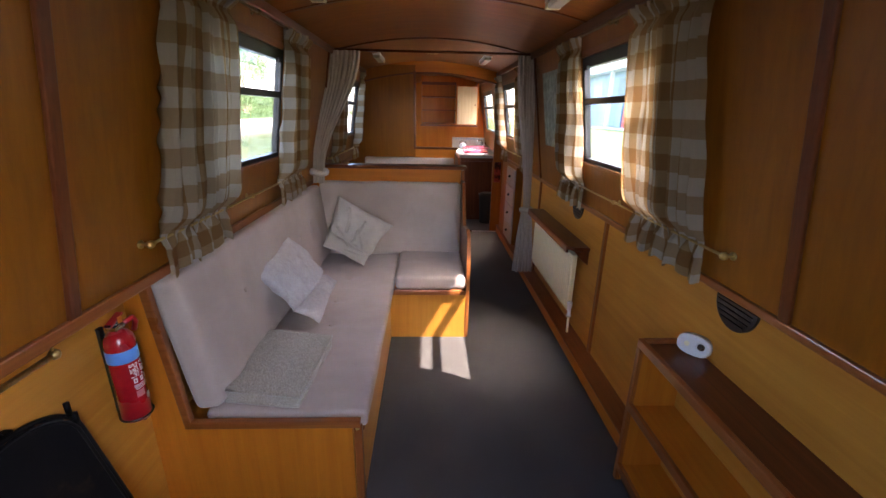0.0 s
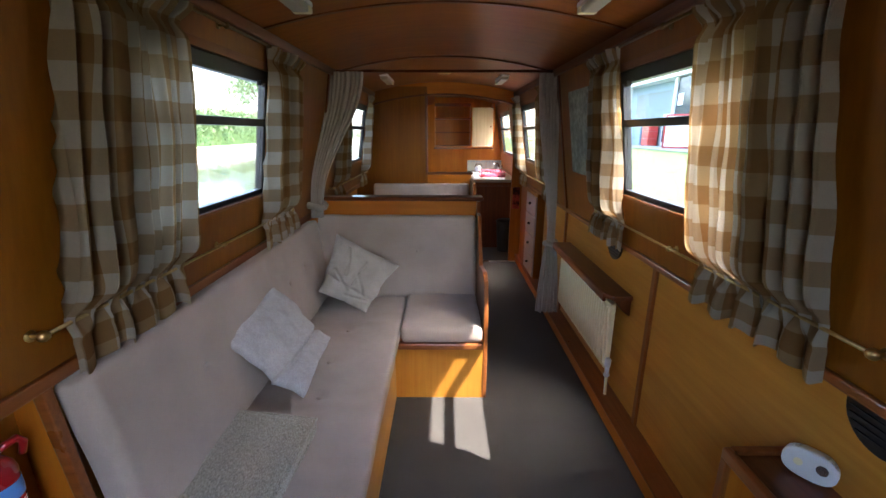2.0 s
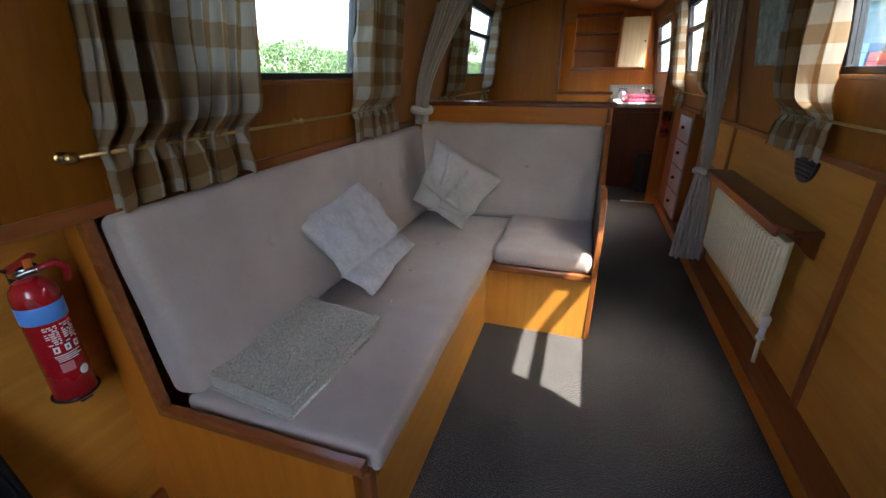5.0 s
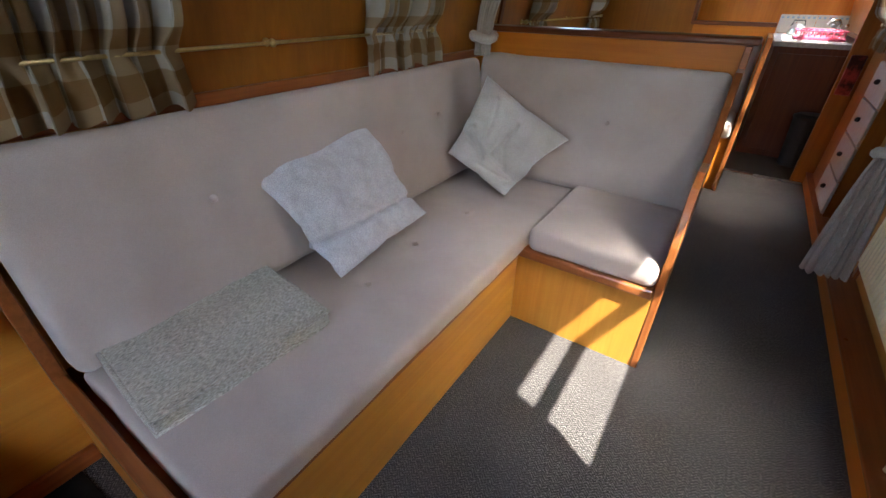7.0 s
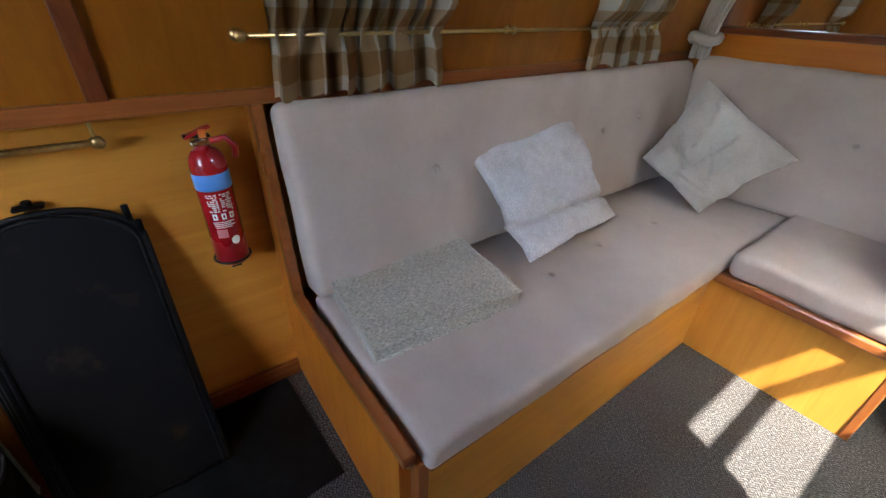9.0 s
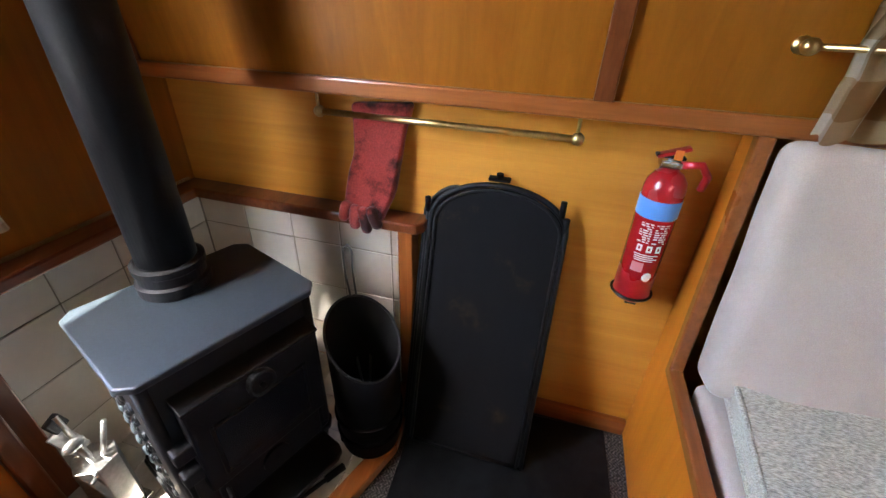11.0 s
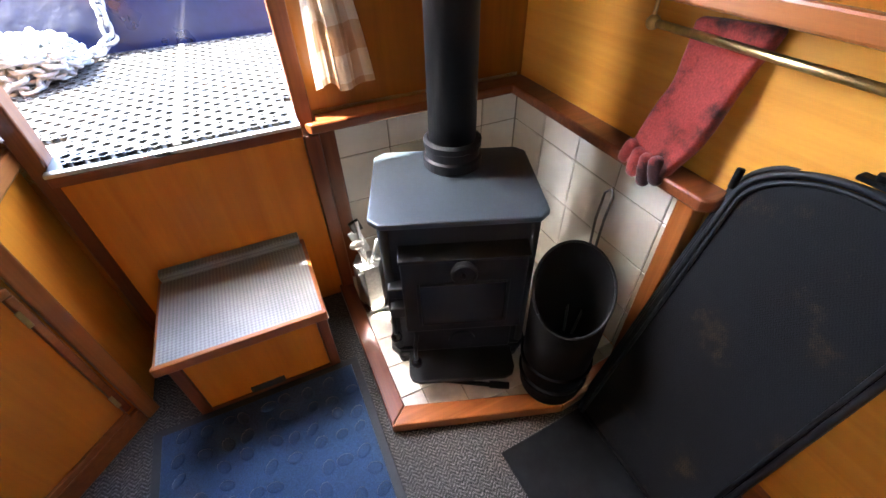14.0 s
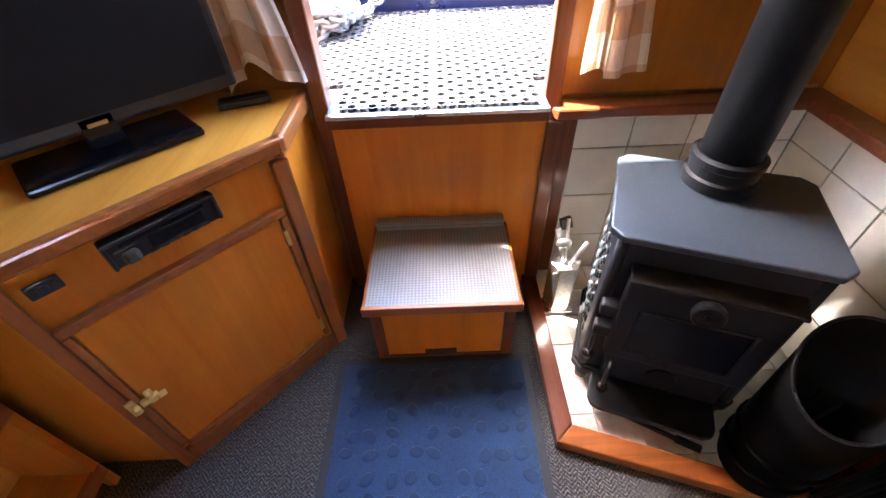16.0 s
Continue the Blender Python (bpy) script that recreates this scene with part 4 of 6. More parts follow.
part("front_edge", on_face(-0.012, LEN + 0.01, 0.631, 0.662, -0.016, 0.012, 0.006), edge_x, cab, "rounded reddish top edge")
part("side_edge", box(C0[0] - 0.010, C0[0] + 0.014, C0[1], C1[1] + 0.012, 0.620, 0.662, 0.006), edge_y, cab, "rounded reddish top edge")
part("corner_post", on_face(-0.008, 0.028, 0.0, 0.618, -0.010, 0.008, 0.004), edge_z, cab)
part("corner_post", on_face(LEN - 0.016, LEN + 0.008, 0.0, 0.618, -0.010, 0.008, 0.004), edge_z, cab)
part("base_rail", on_face(0.028, LEN - 0.016, 0.0, 0.055, -0.008, 0.006, 0.003), edge_x, cab)
for nm, a in (("door_frame", (0.036, 0.453, 0.499, 0.518)), ("door_frame", (0.036, 0.052, 0.080, 0.498)), ("door_frame", (0.439, 0.453, 0.080, 0.498)), ("door_frame", (0.052, 0.439, 0.060, 0.080))):
    part(nm, on_face(*a, -0.008, 0.010, 0.003), edge_x, cab)
cdoor = part("door", on_face(0.054, 0.436, 0.083, 0.496, -0.008, 0.006, 0.002), panel_v, cab)
for z in (0.115, 0.425):
    part("hinge", on_face(0.048, 0.057, z, z + 0.042, 0.010, 0.013), brass, cdoor)
catch = part("latch", join(on_face(0.410, 0.444, 0.270, 0.284, 0.006, 0.018, 0.003), on_face(0.416, 0.430, 0.262, 0.300, 0.006, 0.015, 0.003)), bright_brass, cdoor, "small brass cupboard catch")
part("keeper", join(on_face(0.448, 0.464, 0.258, 0.304, 0.010, 0.015, 0.002), on_face(0.446, 0.458, 0.272, 0.288, 0.014, 0.030, 0.004)), bright_brass, catch)
part("finger_tab", join(on_face(0.398, 0.414, 0.273, 0.281, 0.012, 0.026, 0.003), on_face(0.418, 0.429, 0.292, 0.306, 0.012, 0.028, 0.005)), bright_brass, catch)
radio = part("car_radio", on_face(0.150, 0.335, 0.567, 0.621, -0.008, 0.012, 0.004), black_plastic, cab, "black car radio set into the cabinet")
part("bezel", join(on_face(0.150, 0.335, 0.613, 0.622, 0.010, 0.018, 0.003), on_face(0.150, 0.158, 0.568, 0.613, 0.010, 0.018, 0.003), on_face(0.328, 0.335, 0.568, 0.613, 0.010, 0.018, 0.003)), black_plastic, radio)
part("slot", on_face(0.172, 0.312, 0.604, 0.61, 0.0122, 0.014), screen_black, radio)
part("display", on_face(0.180, 0.270, 0.579, 0.599, 0.012, 0.0145), screen_black, radio)
part("dial", on_face(0.290, 0.316, 0.572, 0.596, 0.012, 0.026, 0.007), rubber, radio)
part("silver_trim", on_face(0.286, 0.322, 0.597, 0.602, 0.012, 0.017, 0.002), tong_steel, radio)
for k in range(6):
    part("key", on_face(0.176 + k * 0.018, 0.189 + k * 0.018, 0.57, 0.575, 0.012, 0.016, 0.001), rubber, radio)
sock = part("power_socket", on_face(0.394, 0.438, 0.584, 0.61, 0.006, 0.010, 0.003), black_plastic, cab, "small black switch plate")
for k in range(3):
    part("rocker", on_face(0.398 + k * 0.013, 0.408 + k * 0.013, 0.59, 0.604, 0.010, 0.013, 0.002), rubber, sock)

tv = thing("television", (0.575, 0.60, 0.657), "black flat television on a glossy stand", "television")
TV = facing((0.572, 0.606, 0.657), (-0.19, -0.19, 0), (0, 0, 1))
if TV.to_3x3().col[2].dot(Vector((-1, 1, 0))) < 0:
    TV = facing((0.572, 0.606, 0.657), (0.19, 0.19, 0), (0, 0, 1))
part("foot", moved(box(-0.145, 0.145, 0.0, 0.016, -0.065, 0.075, 0.006), TV), screen_black, tv, "glossy black stand")
part("neck", moved(box(-0.03, 0.03, 0.016, 0.075, -0.015, 0.012, 0.004), TV), screen_black, tv)
part("case", moved(box(-0.262, 0.262, 0.048, 0.385, -0.030, 0.012, 0.008), TV), black_plastic, tv)
part("screen", moved(box(-0.244, 0.244, 0.075, 0.367, 0.012, 0.0145), TV), screen_dark, tv, "dark glossy screen")
part("badge", moved(box(-0.016, 0.016, 0.056, 0.063, 0.012, 0.014), TV), brass, tv)
rem = thing("remote_control", (0.375, 0.425, 0.657), "black remote control on the cabinet top", "remote control")
rb = moved(box(-0.055, 0.055, -0.018, 0.018, 0.0, 0.016, 0.004), pose(0.385, 0.420, 0.658, 0, 0, 22))
part("case", rb, black_plastic, rem)
for k in range(8):
    part("key", moved(box(-0.006, 0.006, -0.010, 0.010, 0.016, 0.018), pose(0.385, 0.420, 0.658, 0, 0, 22) @ pose(-0.042 + k * 0.012, 0, 0)), rubber, rem)


# ---- doorway curtains ----
def rope(points, r, turns=9.0):
    """Two strands laid round each other along the points."""
    pts = [Vector(p) for p in points]
    bm = bmesh.new()
    for strand in (0.0, math.pi):
        line = []
        for i, p in enumerate(pts):
            d = (pts[min(i + 1, len(pts) - 1)] - pts[max(i - 1, 0)]).normalized()
            side = d.cross(Vector((0, 0, 1)))
            side = side.normalized() if side.length > 0.01 else Vector((1, 0, 0))
            a = strand + 2 * math.pi * turns * i / (len(pts) - 1)
            line.append(p + 0.75 * r * (math.cos(a) * side + math.sin(a) * d.cross(side)))
        tube(line, r, bm, 7)
    return bm


def door_curtain(x0, x1, tie_x, out, seed, z_end, z_tie):
    e = thing("curtain", ((x0 + x1) / 2, 0.39, z_end), "short gingham door curtain held by a white rope tie", "curtain", "doorway curtains")

    def place(u, v):
        z = 1.74 + (z_end - 1.74) * v
        k = min(1.0, (1.74 - z) / (1.74 - z_tie))
        s = k * k * (3 - 2 * k)
        if z > z_tie:
            a, b = x0 + (tie_x - 0.035 - x0) * s, x1 + (tie_x + 0.035 - x1) * s
            amp = 0.035 * (1 - 0.3 * s)
        else:
            d = (z_tie - z) / (z_tie - z_end)
            q = math.sqrt(d)
            a, b = tie_x - 0.035 + (out[0] - tie_x + 0.035) * q, tie_x + 0.035 + (out[1] - tie_x - 0.035) * q
            amp = 0.026 + 0.02 * d
        f = fold(u + 0.03 * noise.noise(Vector((u * 3, v * 3, seed))), 3.2, seed, 0.1)
        return Vector((a + (b - a) * u, 0.380 + amp * f + 0.010 * noise.noise(Vector((u * 5, v * 6, seed))), z + (0.03 * (f - 0.5) - 0.05 * noise.noise(Vector((u * 2.5, seed, 2)))) * max(0.0, v - 0.7) / 0.3))
    cloth("cloth", 50, 70, place, 0.30, sunlit_check, e)
    for dz, tilt in ((0.0, 0.012), (-0.038, -0.016)):
        loop = [(tie_x + 0.043 * math.cos(a), 0.400 + 0.034 * math.sin(a), z_tie + dz + tilt * math.cos(a) + 0.008 * math.sin(a)) for a in [2 * math.pi * i / 40 for i in range(41)]]
        part("rope_tie", rope(loop, 0.0062), rope_mat, e, "white twisted rope", smooth=True)
    hang = [(tie_x + 0.040, 0.405, z_tie), (tie_x + 0.050, 0.395, z_tie + 0.05), (tie_x + 0.035, 0.37, z_tie + 0.11), (tie_x, 0.355, z_tie + 0.13), (tie_x - 0.035, 0.355, z_tie + 0.10)]
    part("rope_hook", tube(hang, 0.0065), rope_mat, e, smooth=True)


door_curtain(-0.56, -0.33, -0.400, (-0.500, -0.352), 2.2, 0.688, 0.94)
door_curtain(0.25, 0.46, 0.360, (0.240, 0.425), 6.4, 0.705, 0.97)

# ---- step and mats ----
st = thing("step_box", (-0.03, 0.53, 0.0), "oak step box with a grey studded rubber tread", "step")
SX0, SX1 = -0.222, 0.163
part("tread_board", box(SX0, SX1, 0.387, 0.700, 0.246, 0.266, 0.004), edge_x, st, "reddish edged tread board")
part("tread", box(SX0 + 0.010, SX1 - 0.010, 0.417, 0.692, 0.266, 0.272), tread, st, "grey rubber tread with diamond studs")
part("back_strip", box(SX0 + 0.012, SX1 - 0.012, 0.387, 0.415, 0.266, 0.296, 0.003), tread, st)
part("nosing", box(SX0, SX1, 0.690, 0.703, 0.246, 0.274, 0.003), edge_x, st)
part("front_panel", box(SX0 + 0.035, SX1 - 0.032, 0.640, 0.656, 0.0, 0.245), panel_v, st)
for x in (SX0 + 0.006, SX1 - 0.034):
    part("leg", box(x, x + 0.028, 0.628, 0.664, 0.0, 0.245, 0.003), trim_z, st)
for x in (SX0 + 0.008, SX1 - 0.024):
    part("side_panel", box(x, x + 0.016, 0.390, 0.630, 0.0, 0.245), panel_y, st)
part("finger_slot", box(-0.063, 0.026, 0.6555, 0.6605, 0.0125, 0.034, 0.001), rubber, st)
part("bottom_rail", box(SX0 + 0.034, SX1 - 0.034, 0.652, 0.660, 0.0, 0.012), trim_x, st)

mt = thing("door_mat", (0.0, 0.85, 0.0), "navy blue carpet mat with embossed leaves and a rubber border", "mat")
MX0, MX1, MY0, MY1 = -0.264, 0.272, 0.663, 1.42
part("backing", box(MX0, MX1, MY0, MY1, 0.001, 0.006, 0.002), rubber, mt, "dark rubber border")
part("field", box(MX0 + 0.022, MX1 - 0.022, MY0 + 0.022, MY1 - 0.022, 0.006, 0.011, 0.002), mat_blue, mt)
rng = random.Random(4)
for i in range(9):
    for j in range(13):
        if (i * 7 + j * 3) % 11 == 0:
            continue
        x = MX0 + 0.050 + i * 0.0525 + rng.uniform(-0.010, 0.010)
        y = MY0 + 0.055 + j * 0.053 + rng.uniform(-0.010, 0.010)
        leaf = bmesh.new()
        ball((0, 0, 0), 1.0, leaf, 10, (rng.uniform(0.016, 0.022), rng.uniform(0.012, 0.016), 0.0030))
        part("leaf", moved(leaf, pose(x, y, 0.0105, 0, 0, rng.uniform(0, 180))), mat_pad, mt, smooth=True)
sm = solo("hearth_mat", moved(box(-0.205, 0.205, -0.275, 0.275, 0.001, 0.006, 0.002), pose(-0.725, 1.345, 0, 0, 0, 3)), slate, "flat black slate-coloured floor plate before the hearth", "mat")

# ---- hearth ----
hearth = thing("hearth", (-0.6, 0.65, 0.0), "tiled stove hearth with a reddish hardwood kerb", "hearth")
H0, H1, H2, H3 = (-0.286, 0.386), (-0.286, 0.922), (-0.700, 1.058), (-0.964, 1.035)
part("slab", prism([(-0.33, 0.345), (-0.33, 0.880), (-0.690, 1.005), (-0.950, 0.985), (-0.950, 0.345)], "z", 0.0, 0.022), grout, hearth)


def kerb(a, b, ia, ib):
    return prism([a, b, ib, ia], "z", 0.0, 0.036, 0.004)


part("kerb", kerb(H0, H1, (-0.333, 0.386), (-0.333, 0.882)), trim_y, hearth)
part("kerb", kerb(H1, H2, (-0.333, 0.882), (-0.692, 1.008)), edge_x, hearth)
part("kerb", kerb(H2, H3, (-0.692, 1.008), (-0.964, 0.988)), edge_x, hearth)
surround = thing("tile_surround", (-0.9, 0.5, 0.02), "hardwood mantel ledge framing the tiled corner", "mantel")
part("ledge", prism([(-0.305, 0.386), (-0.318, 0.405), (-0.895, 0.405), (-0.895, 1.045), (-0.915, 1.060), (-0.964, 1.060), (-0.964, 0.341), (-0.338, 0.341), (-0.338, 0.386)], "z", 0.578, 0.606, 0.005), trim_x, surround, "dark polished hardwood ledge")
part("cove", prism([(-0.345, 0.349), (-0.345, 0.366), (-0.935, 0.366), (-0.935, 0.995), (-0.951, 0.995), (-0.951, 0.349)], "z", 0.564, 0.577), trim_x, surround)
part("left_post", box(-0.378, -0.336, 0.341, 0.374, 0.037, 0.576, 0.004), trim_z, surround)
part("right_post", box(-0.964, -0.915, 0.988, 1.028, 0.037, 0.576, 0.004), edge_z, surround)
part("backing_front", box(-0.964, -0.378, 0.341, 0.346, 0.02, 0.57), grout, surround)
part("backing_side", box(-0.964, -0.957, 0.346, 0.988, 0.02, 0.57), grout, surround)


def tile(name, x0, x1, y0, y1, z0, z1, parent):
    return part(name, box(x0, x1, y0, y1, z0, z1, 0.0015, seg=1), tile_white, parent)


zs = (0.024, 0.170, 0.321, 0.472, 0.568)
for z0, z1 in zip(zs, zs[1:]):
    x = -0.379
    while x > -0.93:
        x2 = max(x - 0.148, -0.950)
        tile("tile", x2, x, 0.346, 0.3505, z0, z1 - 0.003, surround)
        x = x2 - 0.003
    y = 0.352
    while y < 0.98:
        y2 = min(y + 0.148, 0.986)
        tile("tile", -0.957, -0.952, y, y2, z0, z1 - 0.003, surround)
        y = y2 + 0.003
outline = [(-0.334, 0.352), (-0.334, 0.880), (-0.690, 1.004), (-0.948, 0.984), (-0.948, 0.352)]


def clip(points, axis, limit, keep_low):
    out = []
    for p, q in zip(points, points[1:] + points[:1]):
        ip, iq = (p[axis] <= limit) == keep_low, (q[axis] <= limit) == keep_low
        if ip:
            out.append(p)
        if ip != iq and q[axis] != p[axis]:
            k = (limit - p[axis]) / (q[axis] - p[axis])
            out.append((p[0] + k * (q[0] - p[0]), p[1] + k * (q[1] - p[1])))
    return out


for i in range(7):
    for j in range(7):
        xa, ya = -0.948 + i * 0.101 - 0.05, 0.352 + j * 0.101
        pts = clip(clip(clip(clip(outline, 0, xa, False), 0, xa + 0.098, True), 1, ya, False), 1, ya + 0.098, True)
        if len(pts) >= 3:
            part("tile", prism(pts, "z", 0.022, 0.028), hearth_tile, hearth)

# ---- stove ----
SV = pose(-0.575, 0.680, 0.028, 0, 0, -21.0)
stove = thing("stove", (-0.575, 0.68, 0.028), "matt black cast-iron solid fuel stove", "stove")


def sv(bm):
    return moved(bm, SV)


def plate(hx, y0, y1, z0, z1, c):
    return prism([(-hx + c, y0), (hx - c, y0), (hx, y0 + c), (hx, y1 - c), (hx - c, y1), (-hx + c, y1), (-hx, y1 - c), (-hx, y0 + c)], "z", z0, z1, 0.004)


part("body", sv(plate(0.172, -0.128, 0.144, 0.066, 0.492, 0.014)), iron, stove)
part("top_plate", sv(plate(0.190, -0.142, 0.158, 0.492, 0.507, 0.024)), iron_top, stove, "smooth top plate, sky light put into its colour")
part("base_plate", sv(plate(0.184, -0.136, 0.156, 0.050, 0.067, 0.022)), iron, stove, "flared cast base")
part("base_bead", sv(plate(0.179, -0.132, 0.151, 0.067, 0.078, 0.020)), iron, stove)
for x in (-0.152, 0.152):
    for y in (-0.105, 0.125):
        part("foot", sv(rod((x, y, 0.0), (x, y, 0.051), 0.015, r2=0.022, n=16)), iron, stove, smooth=True)
for x in (-0.160, 0.160):
    part("corner_column", sv(rod((x, 0.136, 0.078), (x, 0.136, 0.490), 0.013)), iron, stove, smooth=True)
sdoor = part("fire_door", sv(box(-0.148, 0.132, 0.142, 0.178, 0.180, 0.424, 0.006)), iron, stove)
part("door_window", sv(box(-0.104, 0.092, 0.176, 0.1795, 0.215, 0.345, 0.002)), screen_black, sdoor)
part("door_rim", sv(join(prism([(0.142, 0.420), (0.186, 0.420), (0.186, 0.428), (0.142, 0.440)], "x", -0.150, 0.134, 0.002), box(-0.112, -0.104, 0.176, 0.181, 0.207, 0.353, 0.002), box(0.092, 0.100, 0.176, 0.181, 0.207, 0.353, 0.002), box(-0.104, 0.092, 0.176, 0.181, 0.207, 0.215, 0.002), box(-0.104, 0.092, 0.176, 0.181, 0.345, 0.353, 0.002))), iron, sdoor, "sloping door top and raised window rim")
wheel = part("air_wheel", sv(moved(lathe([(0.0, 0.0), (0.020, 0.0), (0.024, 0.006), (0.028, 0.012), (0.029, 0.024), (0.026, 0.028), (0.022, 0.024), (0.010, 0.022), (0.0, 0.022)], (0, 0, 0), 28), pose(-0.005, 0.178, 0.398, -90, 0, 0))), iron, sdoor, "round dished air wheel", smooth=False)
part("wheel_pin", sv(rod((-0.003, 0.198, 0.398), (-0.003, 0.212, 0.398), 0.005)), iron, wheel, smooth=True)
ash = part("ash_door", sv(box(-0.132, 0.118, 0.140, 0.166, 0.082, 0.172, 0.005)), iron, stove)
part("air_slide", sv(moved(lathe([(0.0, 0.0), (0.034, 0.0), (0.034, 0.008), (0.0, 0.010)], (0, 0, 0), 24), pose(-0.005, 0.165, 0.128, -90, 0, 0))), iron, ash, "round ash door air slide")
part("ash_lip", sv(prism([(-0.140, 0.120), (0.128, 0.120), (0.136, 0.160), (0.136, 0.220), (0.128, 0.238), (0.110, 0.246), (-0.112, 0.246), (-0.132, 0.236), (-0.140, 0.216)], "z", 0.050, 0.064, 0.004)), iron, stove, "projecting ash lip with rounded corners")
for z in (0.232, 0.300):
    part("hinge", sv(box(0.126, 0.166, 0.136, 0.172, z, z + 0.034, 0.005)), iron, stove)
for (x, y, z), rise in (((0.160, 0.176, 0.165), 0.085), ((0.114, 0.214, 0.104), 0.075)):
    k = part("knob_stem", sv(tube([(x - 0.006, y - 0.030, z + rise), (x, y - 0.006, z + rise * 0.8), (x, y, z)], 0.005)), iron, stove, smooth=True)
    part("knob", sv(ball((x, y, z), 0.0145)), screen_black, k, "shiny black ball knob", smooth=True)
side_relief = bmesh.new()
rl = random.Random(7)
for j in range(9):
    for i in range(5):
        ball((0.1725, -0.090 + i * 0.038 + rl.uniform(-0.006, 0.006), 0.115 + j * 0.040), 0.012, side_relief, 8, (0.45, rl.uniform(0.8, 1.3), rl.uniform(0.7, 1.3)))
# lightened iron again, so that the relief catches light by colour
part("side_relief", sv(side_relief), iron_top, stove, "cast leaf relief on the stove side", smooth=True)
fx, fy = -0.605, 0.610
part("flue_collar", lathe([(0.066, 0.0), (0.070, 0.004), (0.070, 0.026), (0.064, 0.030), (0.064, 0.050), (0.068, 0.053), (0.068, 0.066), (0.060, 0.070), (0.0, 0.070)], (fx, fy, 0.534), 40), iron, stove, "ringed flue collar", smooth=False)
part("flue_pipe", rod((fx, fy, 0.585), (fx, fy, 1.90), 0.055, n=40), iron, stove, "tall matt black flue pipe", smooth=True)

# ---- fireside things ----
sc = thing("coal_scuttle", (-0.712, 0.980, 0.03), "black metal coal scuttle with a slanted mouth", "scuttle")
body = bmesh.new()
n, cx, cy, R = 40, -0.712, 0.980, 0.083
rings = []
for r, kind in ((0.0, 0), (R * 0.9, 0), (R * 0.93, 1), (R, 2), (R + 0.003, 3), (R - 0.003, 3), (R - 0.004, 1.5), (0.0, 1.5)):
    row = []
    for k in range(n):
        a = 2 * math.pi * k / n
        ux, uy = math.cos(a), math.sin(a)
        tilt = 0.392 - 0.062 * (0.62 * ux + 0.78 * uy)
        z = {0: 0.037, 1: 0.045, 2: 0.20, 3: tilt, 1.5: 0.052}[kind]
        row.append(body.verts.new((cx + r * ux, cy + r * uy, z)))
    rings.append(row)
for a, b in zip(rings, rings[1:]):
    for k in range(n):
        body.faces.new((a[k], a[(k + 1) % n], b[(k + 1) % n], b[k]))
bmesh.ops.remove_doubles(body, verts=body.verts, dist=0.0005)
bmesh.ops.recalc_face_normals(body, faces=body.faces)
part("bucket", body, shadow_black, sc, smooth=True)
part("band", lathe([(R + 0.0005, 0.155), (R + 0.005, 0.157), (R + 0.005, 0.165), (R + 0.0005, 0.167)], (cx, cy, 0)), shadow_black, sc)
part("band", lathe([(R * 0.98, 0.095), (R + 0.003, 0.097), (R + 0.003, 0.105), (R * 0.98, 0.107)], (cx, cy, 0)), shadow_black, sc)
part("rim", tube([(cx + (R + 0.002) * math.cos(a), cy + (R + 0.002) * math.sin(a), 0.394 - 0.062 * (0.62 * math.cos(a) + 0.78 * math.sin(a))) for a in [2 * math.pi * i / 40 for i in range(41)]], 0.0030), iron, sc, "worn rolled rim", smooth=True)
coal = bmesh.new()
for k in range(40):
    a, q = rl.uniform(0, 6.28), R * 0.82 * math.sqrt(rl.random())
    ball((cx + q * math.cos(a), cy + q * math.sin(a), 0.06 + rl.uniform(0, 0.035)), rl.uniform(0.014, 0.022), coal, 6, (1, rl.uniform(0.7, 1.2), 0.8))
tagged(solo("coal", coal, iron, "lumps of black coal in the scuttle", "coal"), kind="stuff")
# tongs in darkened steel: the shadow round the scuttle is in the colour
tg = thing("fire_tongs", (-0.80, 0.90, 0.06), "thin metal tongs standing in the scuttle, shadow put into their colour", "tongs")
part("handle", tube([(-0.806, 0.922, 0.37), (-0.838, 0.898, 0.48), (-0.852, 0.892, 0.53), (-0.860, 0.877, 0.542), (-0.854, 0.866, 0.527), (-0.832, 0.880, 0.47), (-0.802, 0.914, 0.36)], 0.0028), tong_steel, tg, smooth=True)
part("leg", join(tube([(-0.806, 0.924, 0.37), (-0.788, 0.955, 0.25), (-0.770, 0.950, 0.09)], 0.0030), tube([(-0.802, 0.914, 0.37), (-0.770, 0.925, 0.25), (-0.765, 0.945, 0.09)], 0.0030)), tong_steel, tg, smooth=True)
part("clasp", box(-0.816, -0.794, 0.906, 0.930, 0.350, 0.385, 0.003), steel, tg)

ts = thing("fireside_tools", (-0.365, 0.470, 0.028), "steel companion pot holding small stove tools", "tool set")
part("pot", prism([(-0.365 + 0.040 * math.cos(a), 0.470 + 0.040 * math.sin(a)) for a in [math.pi / 3 * k for k in range(6)]], "z", 0.034, 0.195, 0.002), pot_steel, ts, "hexagonal steel pot")
part("foot", box(-0.402, -0.328, 0.435, 0.505, 0.028, 0.034, 0.002), pot_steel, ts)
for k, (dx, dy, top) in enumerate(((-0.030, 0.020, 0.255), (0.018, 0.012, 0.245), (0.004, -0.022, 0.285))):
    part("tool_handle", tube([(-0.365, 0.470, 0.15), (-0.365 + dx, 0.470 + dy * 1.3, top + 0.02)], 0.005), pot_steel, ts, smooth=True)
part("tool_head", ball((-0.345, 0.486, 0.268), 0.016, s=(1.2, 0.6, 0.8)), pot_steel, ts, smooth=True)
